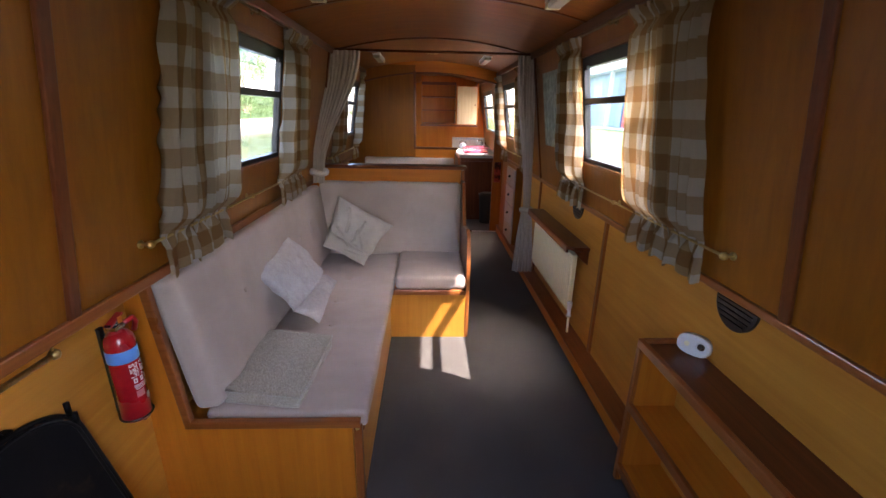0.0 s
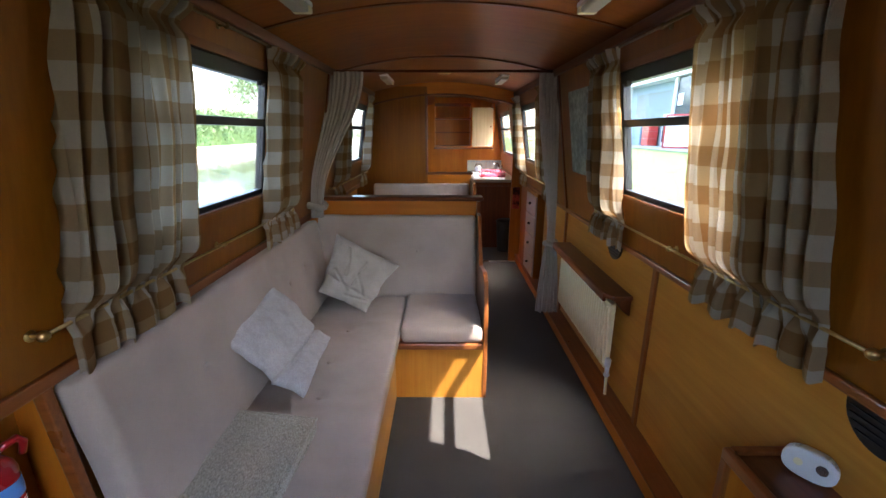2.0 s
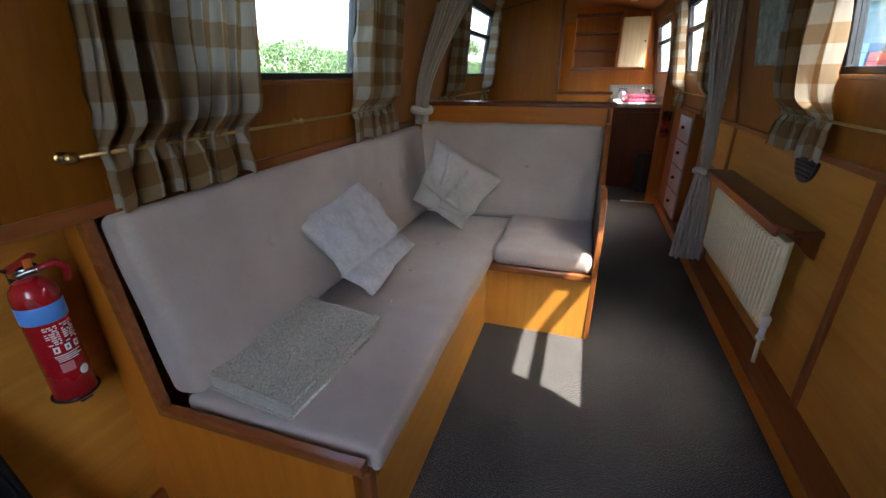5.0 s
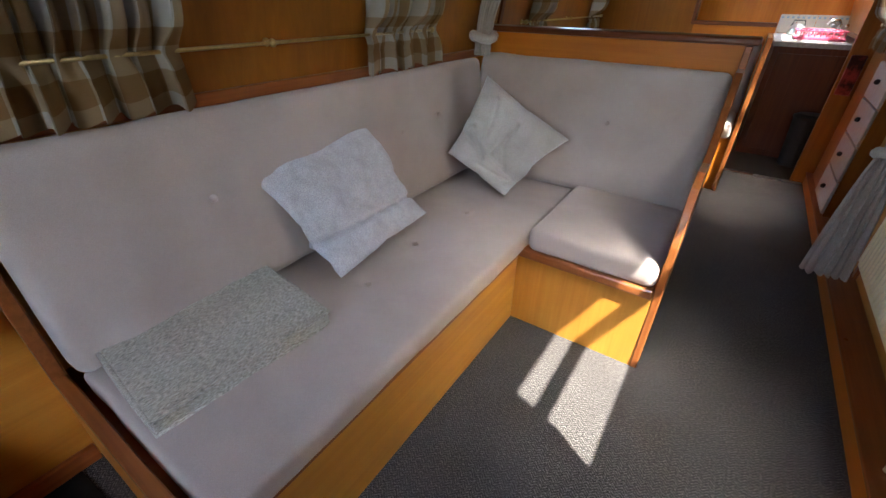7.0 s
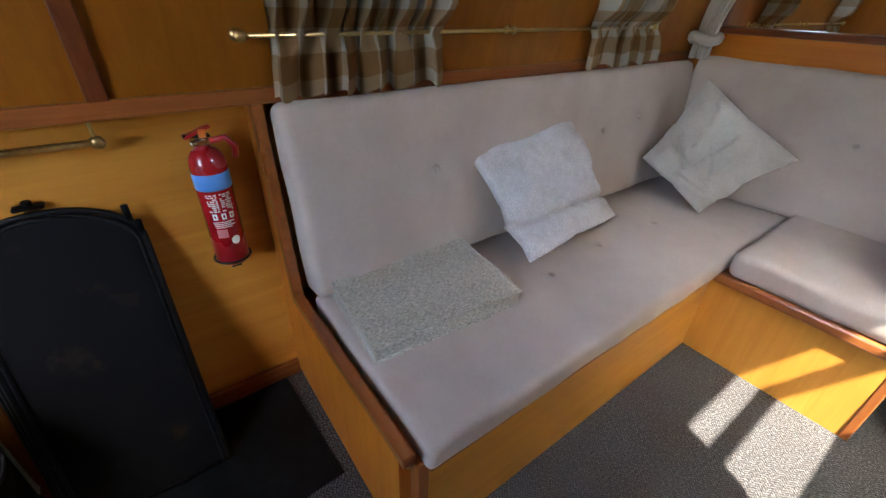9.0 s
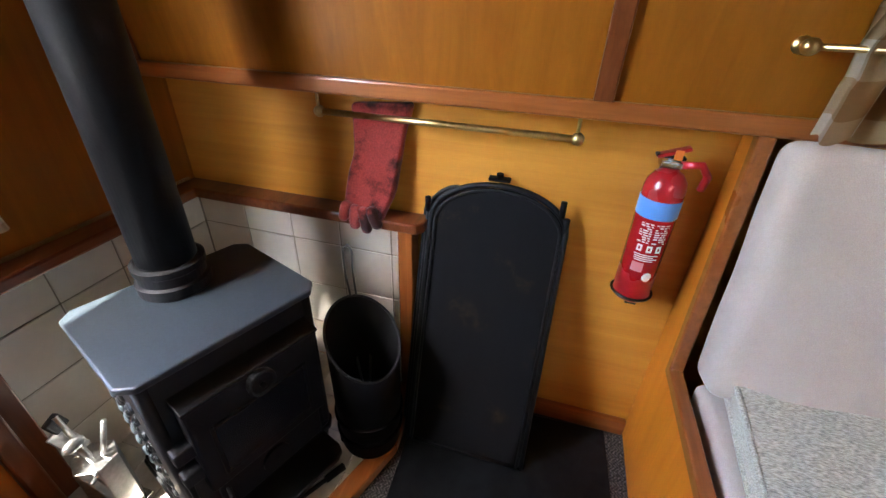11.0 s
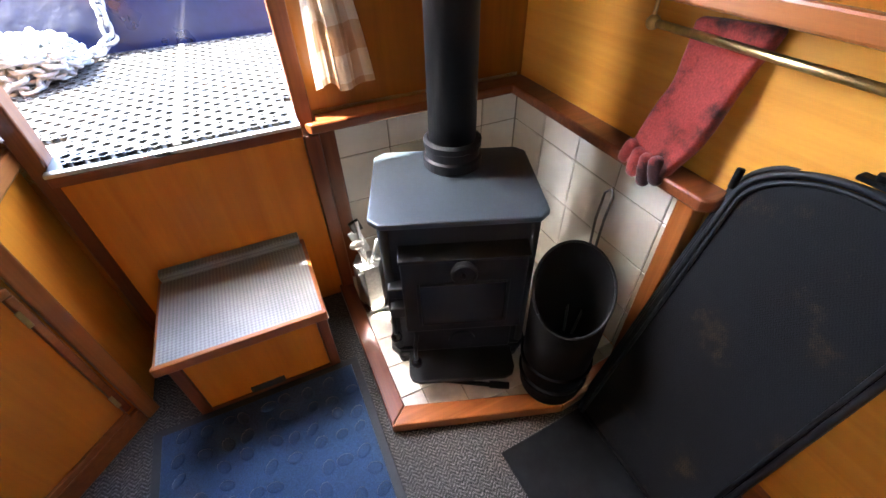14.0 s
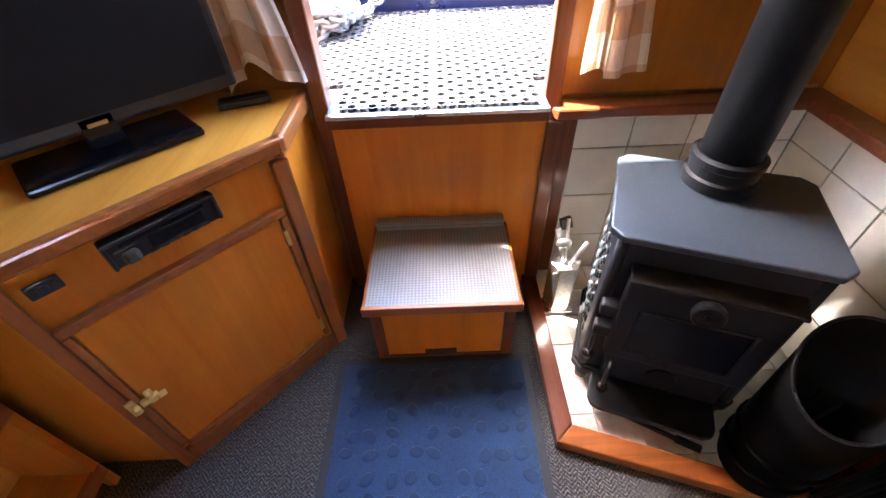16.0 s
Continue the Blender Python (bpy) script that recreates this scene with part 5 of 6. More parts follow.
part("key_bar", tube([(-0.330, 0.500, 0.178), (-0.372, 0.488, 0.185), (-0.338, 0.505, 0.196)], 0.0035), pot_steel, ts, smooth=True)
part("shovel", moved(box(-0.016, 0.016, -0.003, 0.003, 0.0, 0.075, 0.002), pose(-0.368, 0.446, 0.205, 8, 14, 10)), pot_steel, ts)
part("brush", moved(box(-0.014, 0.014, -0.007, 0.007, 0.0, 0.03, 0.003), pose(-0.362, 0.440, 0.275, 8, 14, 10)), rubber, ts)
ts.location, ts.scale = (-0.374, 0.506, 0.028), (1.12, 1.12, 1.12)
pk = thing("poker", (-0.52, 0.91, 0.03), "short black iron stove tool lying on the hearth", "poker")
part("shaft", tube([(-0.455, 0.862, 0.036), (-0.56, 0.925, 0.036)], 0.006), iron, pk, smooth=True)
part("grip", tube([(-0.56, 0.925, 0.037), (-0.605, 0.952, 0.038)], 0.010), iron, pk, smooth=True)

rail = thing("hanging_rail", (-0.925, 1.09, 0.84), "brass rail fixed under the side deck", "rail")
part("bar", rod((-0.925, 0.800, 0.843), (-0.925, 1.378, 0.843), 0.007), brass, rail, smooth=True)
for y in (0.803, 1.372):
    part("finial", ball((-0.925, y, 0.843), 0.013), brass, rail, smooth=True)
    part("bracket", join(rod((-0.925, y - 0.002, 0.846), (-0.925, y - 0.002, 0.893), 0.0035), rod((-0.925, y - 0.002, 0.888), (-0.925, y - 0.002, 0.893), 0.010)), brass, rail, smooth=True)

# the gauntlet over the rail
gl = thing("glove", (-0.92, 0.90, 0.57), "sooty red suede stove gauntlet hung over the rail", "glove")


def glove_shape(p):
    k = (0.137 - p.z) / 0.274
    w = 1.06 - 0.34 * k + 0.16 * max(0.0, math.sin(k * 5.2 - 2.2)) ** 2
    return Vector((p.x * (1 + 0.7 * k) + 0.052 * k * k + ripple(p, 15, 0.008, 2.0), p.y * w - 0.040 * k + ripple(p, 12, 0.014, 5.0), p.z + 0.10 * p.y * (1 - k)))


part("cuff", moved(rounded((0.011, 0.067, 0.137), 0.010, 0.012, glove_shape), pose(-0.9485, 0.950, 0.735)), leather, gl, smooth=True)
for i, (dy, ln, tip) in enumerate(((-0.050, 0.028, 0.010), (-0.024, 0.034, 0.0), (0.002, 0.036, -0.004), (0.027, 0.030, 0.004))):
    part("finger", moved(rounded((0.014, 0.0135, ln), 0.012, 0.010, lambda p: Vector((p.x * (1 + 4 * p.z) + ripple(p, 30, 0.004, 3.0), p.y * (1 + 3 * p.z), p.z))), pose(-0.889, 0.915 + dy, 0.620 - ln * 0.4 + tip, 12 * (i - 1.5), 0, 0)), leather, gl, smooth=True)

# folded fire guard against the lining
fg = thing("fire_guard", (-0.75, 1.23, 0.006), "folded black fire guard with arched gauze panels", "fire guard")


def guard(offset, dy, name):
    m = facing((-0.752 + offset, 1.230 + dy, 0.008), (0, 1, 0), (-0.205, 0, 0.70))
    if m.to_3x3().col[2].x < 0:
        m = facing((-0.752 + offset, 1.230 + dy, 0.008), (0, -1, 0), (-0.205, 0, 0.70))
    w, hs, rise = 0.158, 0.640, 0.092
    top = [(w * math.cos(a), hs + rise * math.sin(a)) for a in [math.pi * i / 24 for i in range(25)]]
    line = [(w, 0.0)] + top + [(-w, 0.0)]
    fr = tube([m @ Vector((x, y, 0)) for x, y in line], 0.0065)
    fr2 = tube([m @ Vector((x * 0.93, y * 0.985 if y > hs else y, 0.004)) for x, y in line], 0.004)
    p = part("panel_frame", join(fr, fr2), iron, fg, smooth=True)
    sheet = prism([(x * 0.97, y * 0.99) for x, y in line], "z", -0.001, 0.001)
    part("gauze", moved(sheet, m), gauze, p, "black gauze worn bronze in patches")
    part("foot_bar", tube([m @ Vector((-w, 0.002, 0)), m @ Vector((w, 0.002, 0))], 0.006), shadow_black, p, smooth=True)
    return m


for k in range(3):
    m = guard(-0.018 * k, -0.012 * k, "panel")
part("handle", join(box(-0.962, -0.940, 1.200, 1.250, 0.725, 0.733, 0.003), rod((-0.951, 1.225, 0.733), (-0.951, 1.225, 0.742), 0.008)), shadow_black, fg)
for y, z in ((1.385, 0.645), (1.372, 0.685), (1.062, 0.650)):
    part("hinge_pin", rod((-0.935, y, z - 0.018), (-0.935, y, z + 0.018), 0.007), shadow_black, fg, smooth=True)

# fire extinguisher
fe = thing("fire_extinguisher", (-0.905, 1.547, 0.49), "small red fire extinguisher on a wall bracket", "fire extinguisher")
ex, ey = -0.912, 1.547
part("cylinder", lathe([(0.0, 0.500), (0.034, 0.500), (0.0385, 0.506), (0.0385, 0.757), (0.0355, 0.772), (0.026, 0.786), (0.014, 0.793), (0.014, 0.797), (0.0, 0.797)], (ex, ey, 0), 32), red_paint, fe, smooth=True)
part("blue_band", lathe([(0.0387, 0.701), (0.0392, 0.702), (0.0392, 0.738), (0.0387, 0.739)], (ex, ey, 0), 32), blue_paint, fe, "pale blue label band", smooth=True)


def wrapped(a0, a1, z0, z1, r=0.0391):
    bm = bmesh.new()
    k = 8
    vs = []
    for i in range(k + 1):
        a = radians(a0 + (a1 - a0) * i / k)
        vs.append([bm.verts.new((ex + r * math.cos(a), ey + r * math.sin(a), z)) for z in (z0, z1)])
    for p, q in zip(vs, vs[1:]):
        bm.faces.new((p[0], q[0], q[1], p[1]))
    return bm


lab = random.Random(21)
for row in range(9):
    z = 0.690 - row * 0.0050
    for start, stop in ((-42.0, -8.0), (0.0, 38.0)):
        a = start
        while a < stop:
            w = lab.uniform(5, 15)
            if lab.random() < 0.86:
                part("label_bar", wrapped(a, min(a + w, stop), z, z + 0.0027), white_print, fe)
            a += w + lab.uniform(2, 5)
for a in (-36, -8, 18):
    part("label_panel", wrapped(a, a + 15, 0.630, 0.645), white_print, fe)
    part("label_panel_mark", wrapped(a + 4.5, a + 10, 0.634, 0.641, 0.0393), red_paint, fe)
for row in range(4):
    part("label_bar", wrapped(-40 + 2 * row, 30 - 12 * (row % 2), 0.622 - row * 0.0045, 0.6240 - row * 0.0045), white_print, fe)
part("label_panel", wrapped(-36, -2, 0.582, 0.604), pink_print, fe)
disc = bmesh.new()
ring = [disc.verts.new((ex + 0.0392 * math.cos(radians(18) + 0.010 * math.cos(b) / 0.0392), ey + 0.0392 * math.sin(radians(18) + 0.010 * math.cos(b) / 0.0392), 0.571 + 0.011 * math.sin(b))) for b in [2 * math.pi * q / 20 for q in range(20)]]
disc.faces.new(ring)
part("label_roundel", disc, white_print, fe, "white round class mark")
part("valve", join(rod((ex, ey, 0.795), (ex, ey, 0.815), 0.011), box(ex - 0.012, ex + 0.020, ey - 0.024, ey + 0.014, 0.800, 0.812, 0.003)), steel, fe, "metal valve head", smooth=False)
part("lever", moved(box(-0.010, 0.010, -0.045, 0.012, 0.0, 0.007, 0.002), pose(ex + 0.004, ey + 0.012, 0.830, 20, 0, 0)), red_paint, fe, "red squeeze lever")
part("lever", moved(box(-0.009, 0.009, -0.040, 0.012, 0.0, 0.006, 0.002), pose(ex + 0.004, ey + 0.006, 0.815, -4, 0, 0)), iron, fe)
part("hose", tube([(ex + 0.01, ey + 0.012, 0.806), (ex + 0.018, ey + 0.045, 0.812), (ex + 0.012, ey + 0.062, 0.790), (ex + 0.004, ey + 0.060, 0.762)], 0.0075), red_paint, fe, smooth=True)
part("safety_tag", box(ex + 0.012, ex + 0.016, ey - 0.004, ey + 0.010, 0.816, 0.834), orange_plastic, fe)
part("bracket", join(box(-0.964, -0.953, ey - 0.009, ey + 0.009, 0.49, 0.80, 0.002), tube([(ex + 0.042 * math.cos(a), ey + 0.042 * math.sin(a), 0.512) for a in [radians(-150 + 300 * i / 20) for i in range(21)]], 0.003), box(-0.955, ex + 0.03, ey - 0.012, ey + 0.012, 0.492, 0.499, 0.002)), black_plastic, fe, "black wire bracket")

fe.matrix_basis = Matrix.Translation((-0.905, 1.549, 0.506))

# ---- dinette and galley ----
db = thing("dinette_bench", (-0.3, 5.2, 0.0), "oak dinette bench against the galley bulkhead", "bench")
part("base", box(-0.96, 0.285, 4.95, 5.46, 0.0, 0.36), panel_x, db)
part("end_panel", box(0.285, 0.312, 4.93, 5.462, 0.0, 0.96, 0.004), edge_z, db)
cushion("back_cushion", (0.52, 0.045, 0.24), pose(-0.245, 5.395, 0.665, -8, 0, 0), upholstery, 0.028, 0.005, 11.0, (), 1, -1, "mauve-grey dinette back cushion against the bulkhead")
cushion("seat_cushion", (0.52, 0.22, 0.05), pose(-0.245, 5.13, 0.412), upholstery, 0.028, 0.004, 12.0, (), 2, 1, "mauve-grey dinette seat cushion")
BY = 5.465
# dimmed veneer here, so the galley behind reads as better lit
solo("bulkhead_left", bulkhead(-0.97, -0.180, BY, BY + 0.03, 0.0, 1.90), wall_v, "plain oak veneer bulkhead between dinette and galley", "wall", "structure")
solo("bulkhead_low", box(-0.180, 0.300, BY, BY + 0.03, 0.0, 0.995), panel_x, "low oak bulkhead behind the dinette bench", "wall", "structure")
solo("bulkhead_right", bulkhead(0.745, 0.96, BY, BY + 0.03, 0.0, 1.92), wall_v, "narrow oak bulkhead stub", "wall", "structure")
solo("bulkhead_ledge", box(-0.20, 0.315, BY - 0.012, BY + 0.045, 0.995, 1.020, 0.004), trim_x, "dark capping on the low bulkhead", "trim", "structure")
solo("opening_trim", box(-0.200, -0.176, BY - 0.010, BY + 0.040, 1.020, 1.840, 0.003), trim_z, "dark upright edging of the galley opening", "trim", "structure")
arch(BY + 0.005, BY + 0.025, 0.115, 0.0, "bulkhead_header", panel_x, "arched oak header over the galley opening", 0.79, category="wall")
arch(BY - 0.006, BY + 0.036, 0.128, -0.112, "header_trim", trim_x, "dark arched edging under the header", 0.745, category="trim")
solo("floor_threshold", box(0.315, 0.82, 5.44, 5.48, 0.0, 0.008, 0.003), steel, "metal carpet threshold strip", "trim", "structure")
solo("galley_floor", box(-0.96, 0.92, 5.495, 8.99, 0.0, 0.006), dark_lino, "dark brown galley lino", "floor", "structure")
WY = 7.25
solo("galley_wall", bulkhead(-0.140, 0.96, WY, WY + 0.03, 0.0, 1.93), panel_v, "oak veneer bulkhead at the end of the galley", "wall", "structure")
solo("galley_wall_left", bulkhead(-0.97, -0.36, WY, WY + 0.03, 0.0, 1.93), panel_v, "oak veneer bulkhead at the end of the galley", "wall", "structure")
solo("end_wall", bulkhead(-1.0, 0.96, 8.97, 9.0, 0.0, 1.95), panel_v, "oak veneer end wall of the passage", "wall", "structure")
# wall cupboard with open shelves
wc = thing("wall_cupboard", (0.28, 7.1, 1.23), "oak wall cupboard with open shelves and one pale door", "cupboard")
# shelves in the darker ceiling veneer: the cupboard's inner shade as colour
for z in (1.235, 1.43, 1.62):
    part("shelf", box(-0.130, 0.375, 7.02, 7.249, z, z + 0.018), ceil_wood, wc)
part("side_panel", box(-0.150, -0.131, 6.98, 7.249, 1.235, 1.83), panel_v, wc)
part("divider", box(0.375, 0.392, 6.98, 7.249, 1.235, 1.83), panel_v, wc)
part("side_panel", box(0.690, 0.708, 6.98, 7.249, 1.235, 1.83), panel_v, wc)
part("top_rail", box(-0.131, 0.374, 6.975, 6.992, 1.79, 1.83), trim_x, wc)
part("bottom_rail", box(-0.150, 0.708, 6.970, 6.982, 1.210, 1.234), trim_x, wc)
wd = part("door", box(0.396, 0.688, 6.960, 6.978, 1.245, 1.775, 0.004), door_pale, wc, "pale limed oak cupboard door")
part("knob", ball((0.660, 6.950, 1.52), 0.011), trim_x, wd, smooth=True)
# sink counter
ct = thing("galley_counter", (0.62, 6.6, 0.0), "dark fronted galley base unit with a pale worktop", "kitchen counter")
part("carcass", box(0.36, 0.924, 6.05, WY - 0.002, 0.0, 0.845), trim_z, ct, "dark wood cupboard front")
part("worktop", box(0.345, 0.924, 6.03, WY - 0.002, 0.846, 0.880, 0.005), deck_paint, ct, "white worktop")
part("door", box(0.40, 0.88, 6.034, 6.050, 0.06, 0.80, 0.003), trim_z, ct)
sp = thing("splashback", (0.63, WY, 0.88), "white tiled splashback with a dotted border", "splashback")
for i in range(4):
    part("tile", box(0.350 + i * 0.143, 0.490 + i * 0.143, WY - 0.010, WY - 0.002, 0.882, 1.04, 0.002, seg=1), tile_white, sp)
for i in range(8):
    part("tile", box(0.902, 0.909, 6.06 + i * 0.145, 6.202 + i * 0.145, 0.882, 0.905 + 0.12, 0.002, seg=1), tile_white, sp)
for i in range(14):
    part("border_dot", box(0.360 + i * 0.040, 0.380 + i * 0.040, WY - 0.013, WY - 0.010, 1.008, 1.024), blue_shop, sp)
rack = thing("dish_rack", (0.62, 6.5, 0.88), "pink plastic dish rack with chrome taps behind", "dish rack")
part("tray", box(0.47, 0.80, 6.30, 6.62, 0.881, 0.905, 0.008), pink, rack)
for i in range(9):
    x = 0.485 + i * 0.0375
    part("wire", tube([(x, 6.31, 0.905), (x, 6.33, 0.945), (x, 6.59, 0.945), (x, 6.61, 0.905)], 0.004, n=6), pink, rack)
part("rim", tube([(0.475, 6.305, 0.948), (0.795, 6.305, 0.948), (0.795, 6.615, 0.948), (0.475, 6.615, 0.948), (0.475, 6.305, 0.948)], 0.006, n=6), pink, rack)
tap = thing("mixer_tap", (0.80, 7.05, 0.88), "chrome mixer tap beside the sink", "tap")
part("column", rod((0.80, 7.05, 0.88), (0.80, 7.05, 0.98), 0.014), steel, tap, smooth=True)
part("spout", tube([(0.80, 7.05, 0.98), (0.78, 7.02, 1.01), (0.72, 6.95, 1.01), (0.70, 6.93, 0.98)], 0.010), steel, tap, smooth=True)
for dx in (-0.05, 0.05):
    part("handle", ball((0.80 + dx, 7.06, 0.965), 0.016), steel, tap, smooth=True)
cup = thing("kettle", (0.55, 6.95, 0.88), "small steel kettle on the worktop", "kettle")
part("pot", lathe([(0.0, 0.0), (0.058, 0.0), (0.062, 0.02), (0.050, 0.075), (0.02, 0.092), (0.0, 0.094)], (0.50, 6.98, 0.881)), steel, cup, smooth=True)
part("handle", tube([(0.45, 6.98, 0.95), (0.46, 6.98, 1.0), (0.54, 6.98, 1.0), (0.55, 6.98, 0.95)], 0.006), black_plastic, cup, smooth=True)
dr = thing("drawer_unit", (0.86, 4.95, 0.0), "slim white drawer front with black knobs beside the wall", "drawers")
part("body", box(0.852, 0.924, 4.62, 5.42, 0.0, 0.90), wall_v, dr)
for i in range(4):
    z = 0.10 + i * 0.195
    d = part("drawer", box(0.838, 0.852, 4.63, 5.05, z, z + 0.185, 0.004), drawer_grey, dr, "pale drawer front")
    part("knob", ball((0.828, 4.84, z + 0.10), 0.014), black_plastic, d, smooth=True)
bn = thing("waste_bin", (0.74, 5.92, 0.006), "black plastic waste bin before the base unit", "bin")
part("tub", lathe([(0.0, 0.0), (0.085, 0.0), (0.105, 0.36), (0.109, 0.37), (0.101, 0.372), (0.082, 0.02), (0.0, 0.018)], (0.755, 5.91, 0.007), 28), rubber, bn, smooth=False)
part("lid", lathe([(0.112, 0.372), (0.112, 0.384), (0.08, 0.400), (0.0, 0.405)], (0.755, 5.91, 0.007), 28), black_plastic, bn)
co = thing("red_oven_glove", (0.80, 5.44, 0.62), "small red cloth hung on the bulkhead stub", "cloth")
part("cloth", box(0.760, 0.840, 5.448, 5.463, 0.62, 0.86, 0.006), leather, co)

# ---- fore deck ----
DZ = 0.620
solo("deck_base", box(-0.95, 0.95, -0.62, 0.34, DZ - 0.05, DZ - 0.006), deck_paint, "painted steel fore deck", "deck", "structure")


def ring_mat(x0, x1, y0, y1, p=0.0245):
    """Rubber ring matting: each cell is a square with a round hole."""
    verts, faces = [], []
    nx, ny = int((x1 - x0) / p), int((y1 - y0) / p)
    k = 10
    for i in range(nx):
        for j in range(ny):
            big = (i + j) % 2 == 0
            r = p * (0.415 if big else 0.20)
            cx, cy = x0 + (i + 0.5) * p, y0 + (j + 0.5) * p
            o = len(verts)
            for m in range(k):
                a = 2 * math.pi * m / k
                ca, sa = math.cos(a), math.sin(a)
                s = p / 2 / max(abs(ca), abs(sa))
                verts += [(cx + s * ca, cy + s * sa, DZ + 0.006), (cx + r * ca, cy + r * sa, DZ + 0.006), (cx + r * ca, cy + r * sa, DZ - 0.005)]
            for m in range(k):
                a, b = o + 3 * m, o + 3 * ((m + 1) % k)
                faces += [(a, b, b + 1, a + 1), (a + 1, b + 1, b + 2, a + 2)]
    me = bpy.data.meshes.new("ring_mat")
    me.from_pydata(verts, [], faces)
    me.materials.append(rubber_grey)
    ob = tagged(new("ring_mat", me), "grey rubber ring matting with round holes on the deck", "deck mat", "deck mats", "stuff")
    return ob


rubber_grey = plain("grey_ring_rubber", (0.042, 0.043, 0.043), 0.55, 0.0, 90, 0.2, 0.2)
rubber_pale = plain("pale_ring_rubber", (0.30, 0.30, 0.295), 0.55, 0.0, 90, 0.2, 0.2)
# dark sheet laid over the pale deck so the mat holes come out dark
dark_under = plain("dark_deck_sheet", (0.022, 0.023, 0.024), 0.4, 0.0, 30, 0.4, 0.2)
solo("deck_floor", box(DX0, DX1, 0.25, 0.400, DZ - 0.006, DZ - 0.004), dark_under, "dark sheet under the matting that makes its holes dark", "deck", "structure")
solo("deck_floor_outer", box(-0.80, 0.80, -0.44, 0.249, DZ - 0.006, DZ - 0.004), dark_under, "dark sheet under the matting that makes its holes dark", "deck", "structure")
ring_mat(-0.0220, 0.74, -0.435, 0.2512)
ring_mat(-0.0220, DX1 - 0.001, 0.2510, 0.400)
ring_mat(-0.7700, -0.0347, -0.435, 0.2512)
ring_mat(-0.2800, -0.0347, 0.2510, 0.400)
solo("mat_joint", box(-0.0375, -0.0195, -0.435, 0.398, DZ - 0.002, DZ + 0.0075, 0.002), rubber_pale, "pale joint strip between the deck mats", "deck mat", "structure")
bow = thing("bow_locker", (0, -0.5, DZ), "navy blue painted locker across the bow with a cream top", "locker")
part("front", box(-0.95, 0.95, -0.56, -0.455, DZ - 0.004, 0.835, 0.006), boat_blue, bow)
part("top", box(-0.97, 0.97, -0.575, -0.440, 0.836, 0.866, 0.008), cream_paint, bow, "cream painted capping rail")
part("lid", box(-0.95, 0.95, -1.385, -0.577, 0.806, 0.832, 0.006), boat_blue, bow, "navy blue locker lid")
for x, nm in ((-0.90, "bulwark_left"), (0.90, "bulwark_right")):
    solo(nm, box(x - 0.05, x + 0.05, -1.4, 0.28, DZ - 0.3, 1.02, 0.006), boat_blue, "navy blue steel bulwark beside the fore deck", "boat side", "structure")
solo("hull_front", box(-0.96, 0.96, -1.40, -0.99, 0.10, 0.80, 0.01), boat_blue, "navy blue steel bow", "boat hull", "structure")
solo("hull_left", box(-1.06, -1.005, -0.6, 9.05, -0.3, 0.90), boat_blue, "navy blue steel hull side", "boat hull", "structure")
solo("hull_right", box(0.965, 1.02, -0.6, 9.05, -0.3, 0.90), boat_blue, "navy blue steel hull side", "boat hull", "structure")
solo("roof_outside", box(-0.80, 0.80, 0.20, 9.05, 2.0, 2.03), boat_blue, "navy blue steel roof", "boat roof", "structure")
rp = thing("mooring_chain", (0.36, -0.2, DZ), "heap of pale galvanised mooring chain on the fore deck", "chain")


LINK = mesh_of("link", tube([(0.0275 * math.cos(a), 0.0165 * math.sin(a), 0) for a in [2 * math.pi * i / 12 for i in range(13)]], 0.0068, n=7), chain_steel, True)


def chain(pts, pitch=0.036):
    """Links set alternately flat and on edge along the line pts."""
    carry, n = 0.0, 0
    for p, q in zip(pts, pts[1:]):
        p, q = Vector(p), Vector(q)
        way = (q - p)
        length = way.length
        d = carry
        while d < length:
            ob = new("link", LINK)
            ob.parent = rp
            ob.matrix_basis = WORLD[rp].inverted() @ Matrix.Translation(p + way * (d / length)) @ way.to_track_quat("X", "Z").to_matrix().to_4x4() @ pose(0, 0, 0, 90 * (n % 2) + 20, 0, 0)
            d += pitch
            n += 1
        carry = d - length


for c in range(6):
    pts = []
    for i in range(40):
        a = 2 * math.pi * i / 22 + c
        q = 0.080 + 0.055 * math.sin(i * 0.7 + c * 2.1) * 0.5 + 0.02 * c % 0.05
        pts.append((0.395 + q * math.cos(a) * 1.15 + 0.02 * math.sin(c * 3), -0.235 + q * math.sin(a) + 0.02 * math.cos(c * 5), DZ + 0.020 + c * 0.019 + 0.010 * math.sin(a * 3 + c)))
    chain(pts)
chain([(0.30, -0.25, DZ + 0.03), (0.22, -0.34, DZ + 0.025), (0.17, -0.42, DZ + 0.05), (0.15, -0.43, DZ + 0.20), (0.16, -0.50, DZ + 0.258), (0.10, -0.62, DZ + 0.222)])

# ---- outside ----
solo("ground", box(-900, 900, -900, 900, -1.2, -1.0), grass_mat, "wide grassy ground reaching the horizon", "ground", "structure")
solo("water", join(box(-13.2, -1.06, -300, 300, 0.05, 0.15), box(1.02, 1.6, -300, 300, 0.05, 0.15), box(-1.06, 1.02, -300, -1.39, 0.05, 0.15), box(-1.06, 1.02, 9.05, 300, 0.05, 0.15)), water_mat, "murky green canal water", "water", "structure")
solo("lawn", box(1.6, 500, -300, 300, -1.0, 0.80), grass_mat, "mown sunny green lawn beside the mooring", "lawn", "structure")
solo("far_bank", box(-500, -13.2, -300, 300, -1.0, 0.50), grass_mat, "grassy far towpath bank", "ground", "structure")
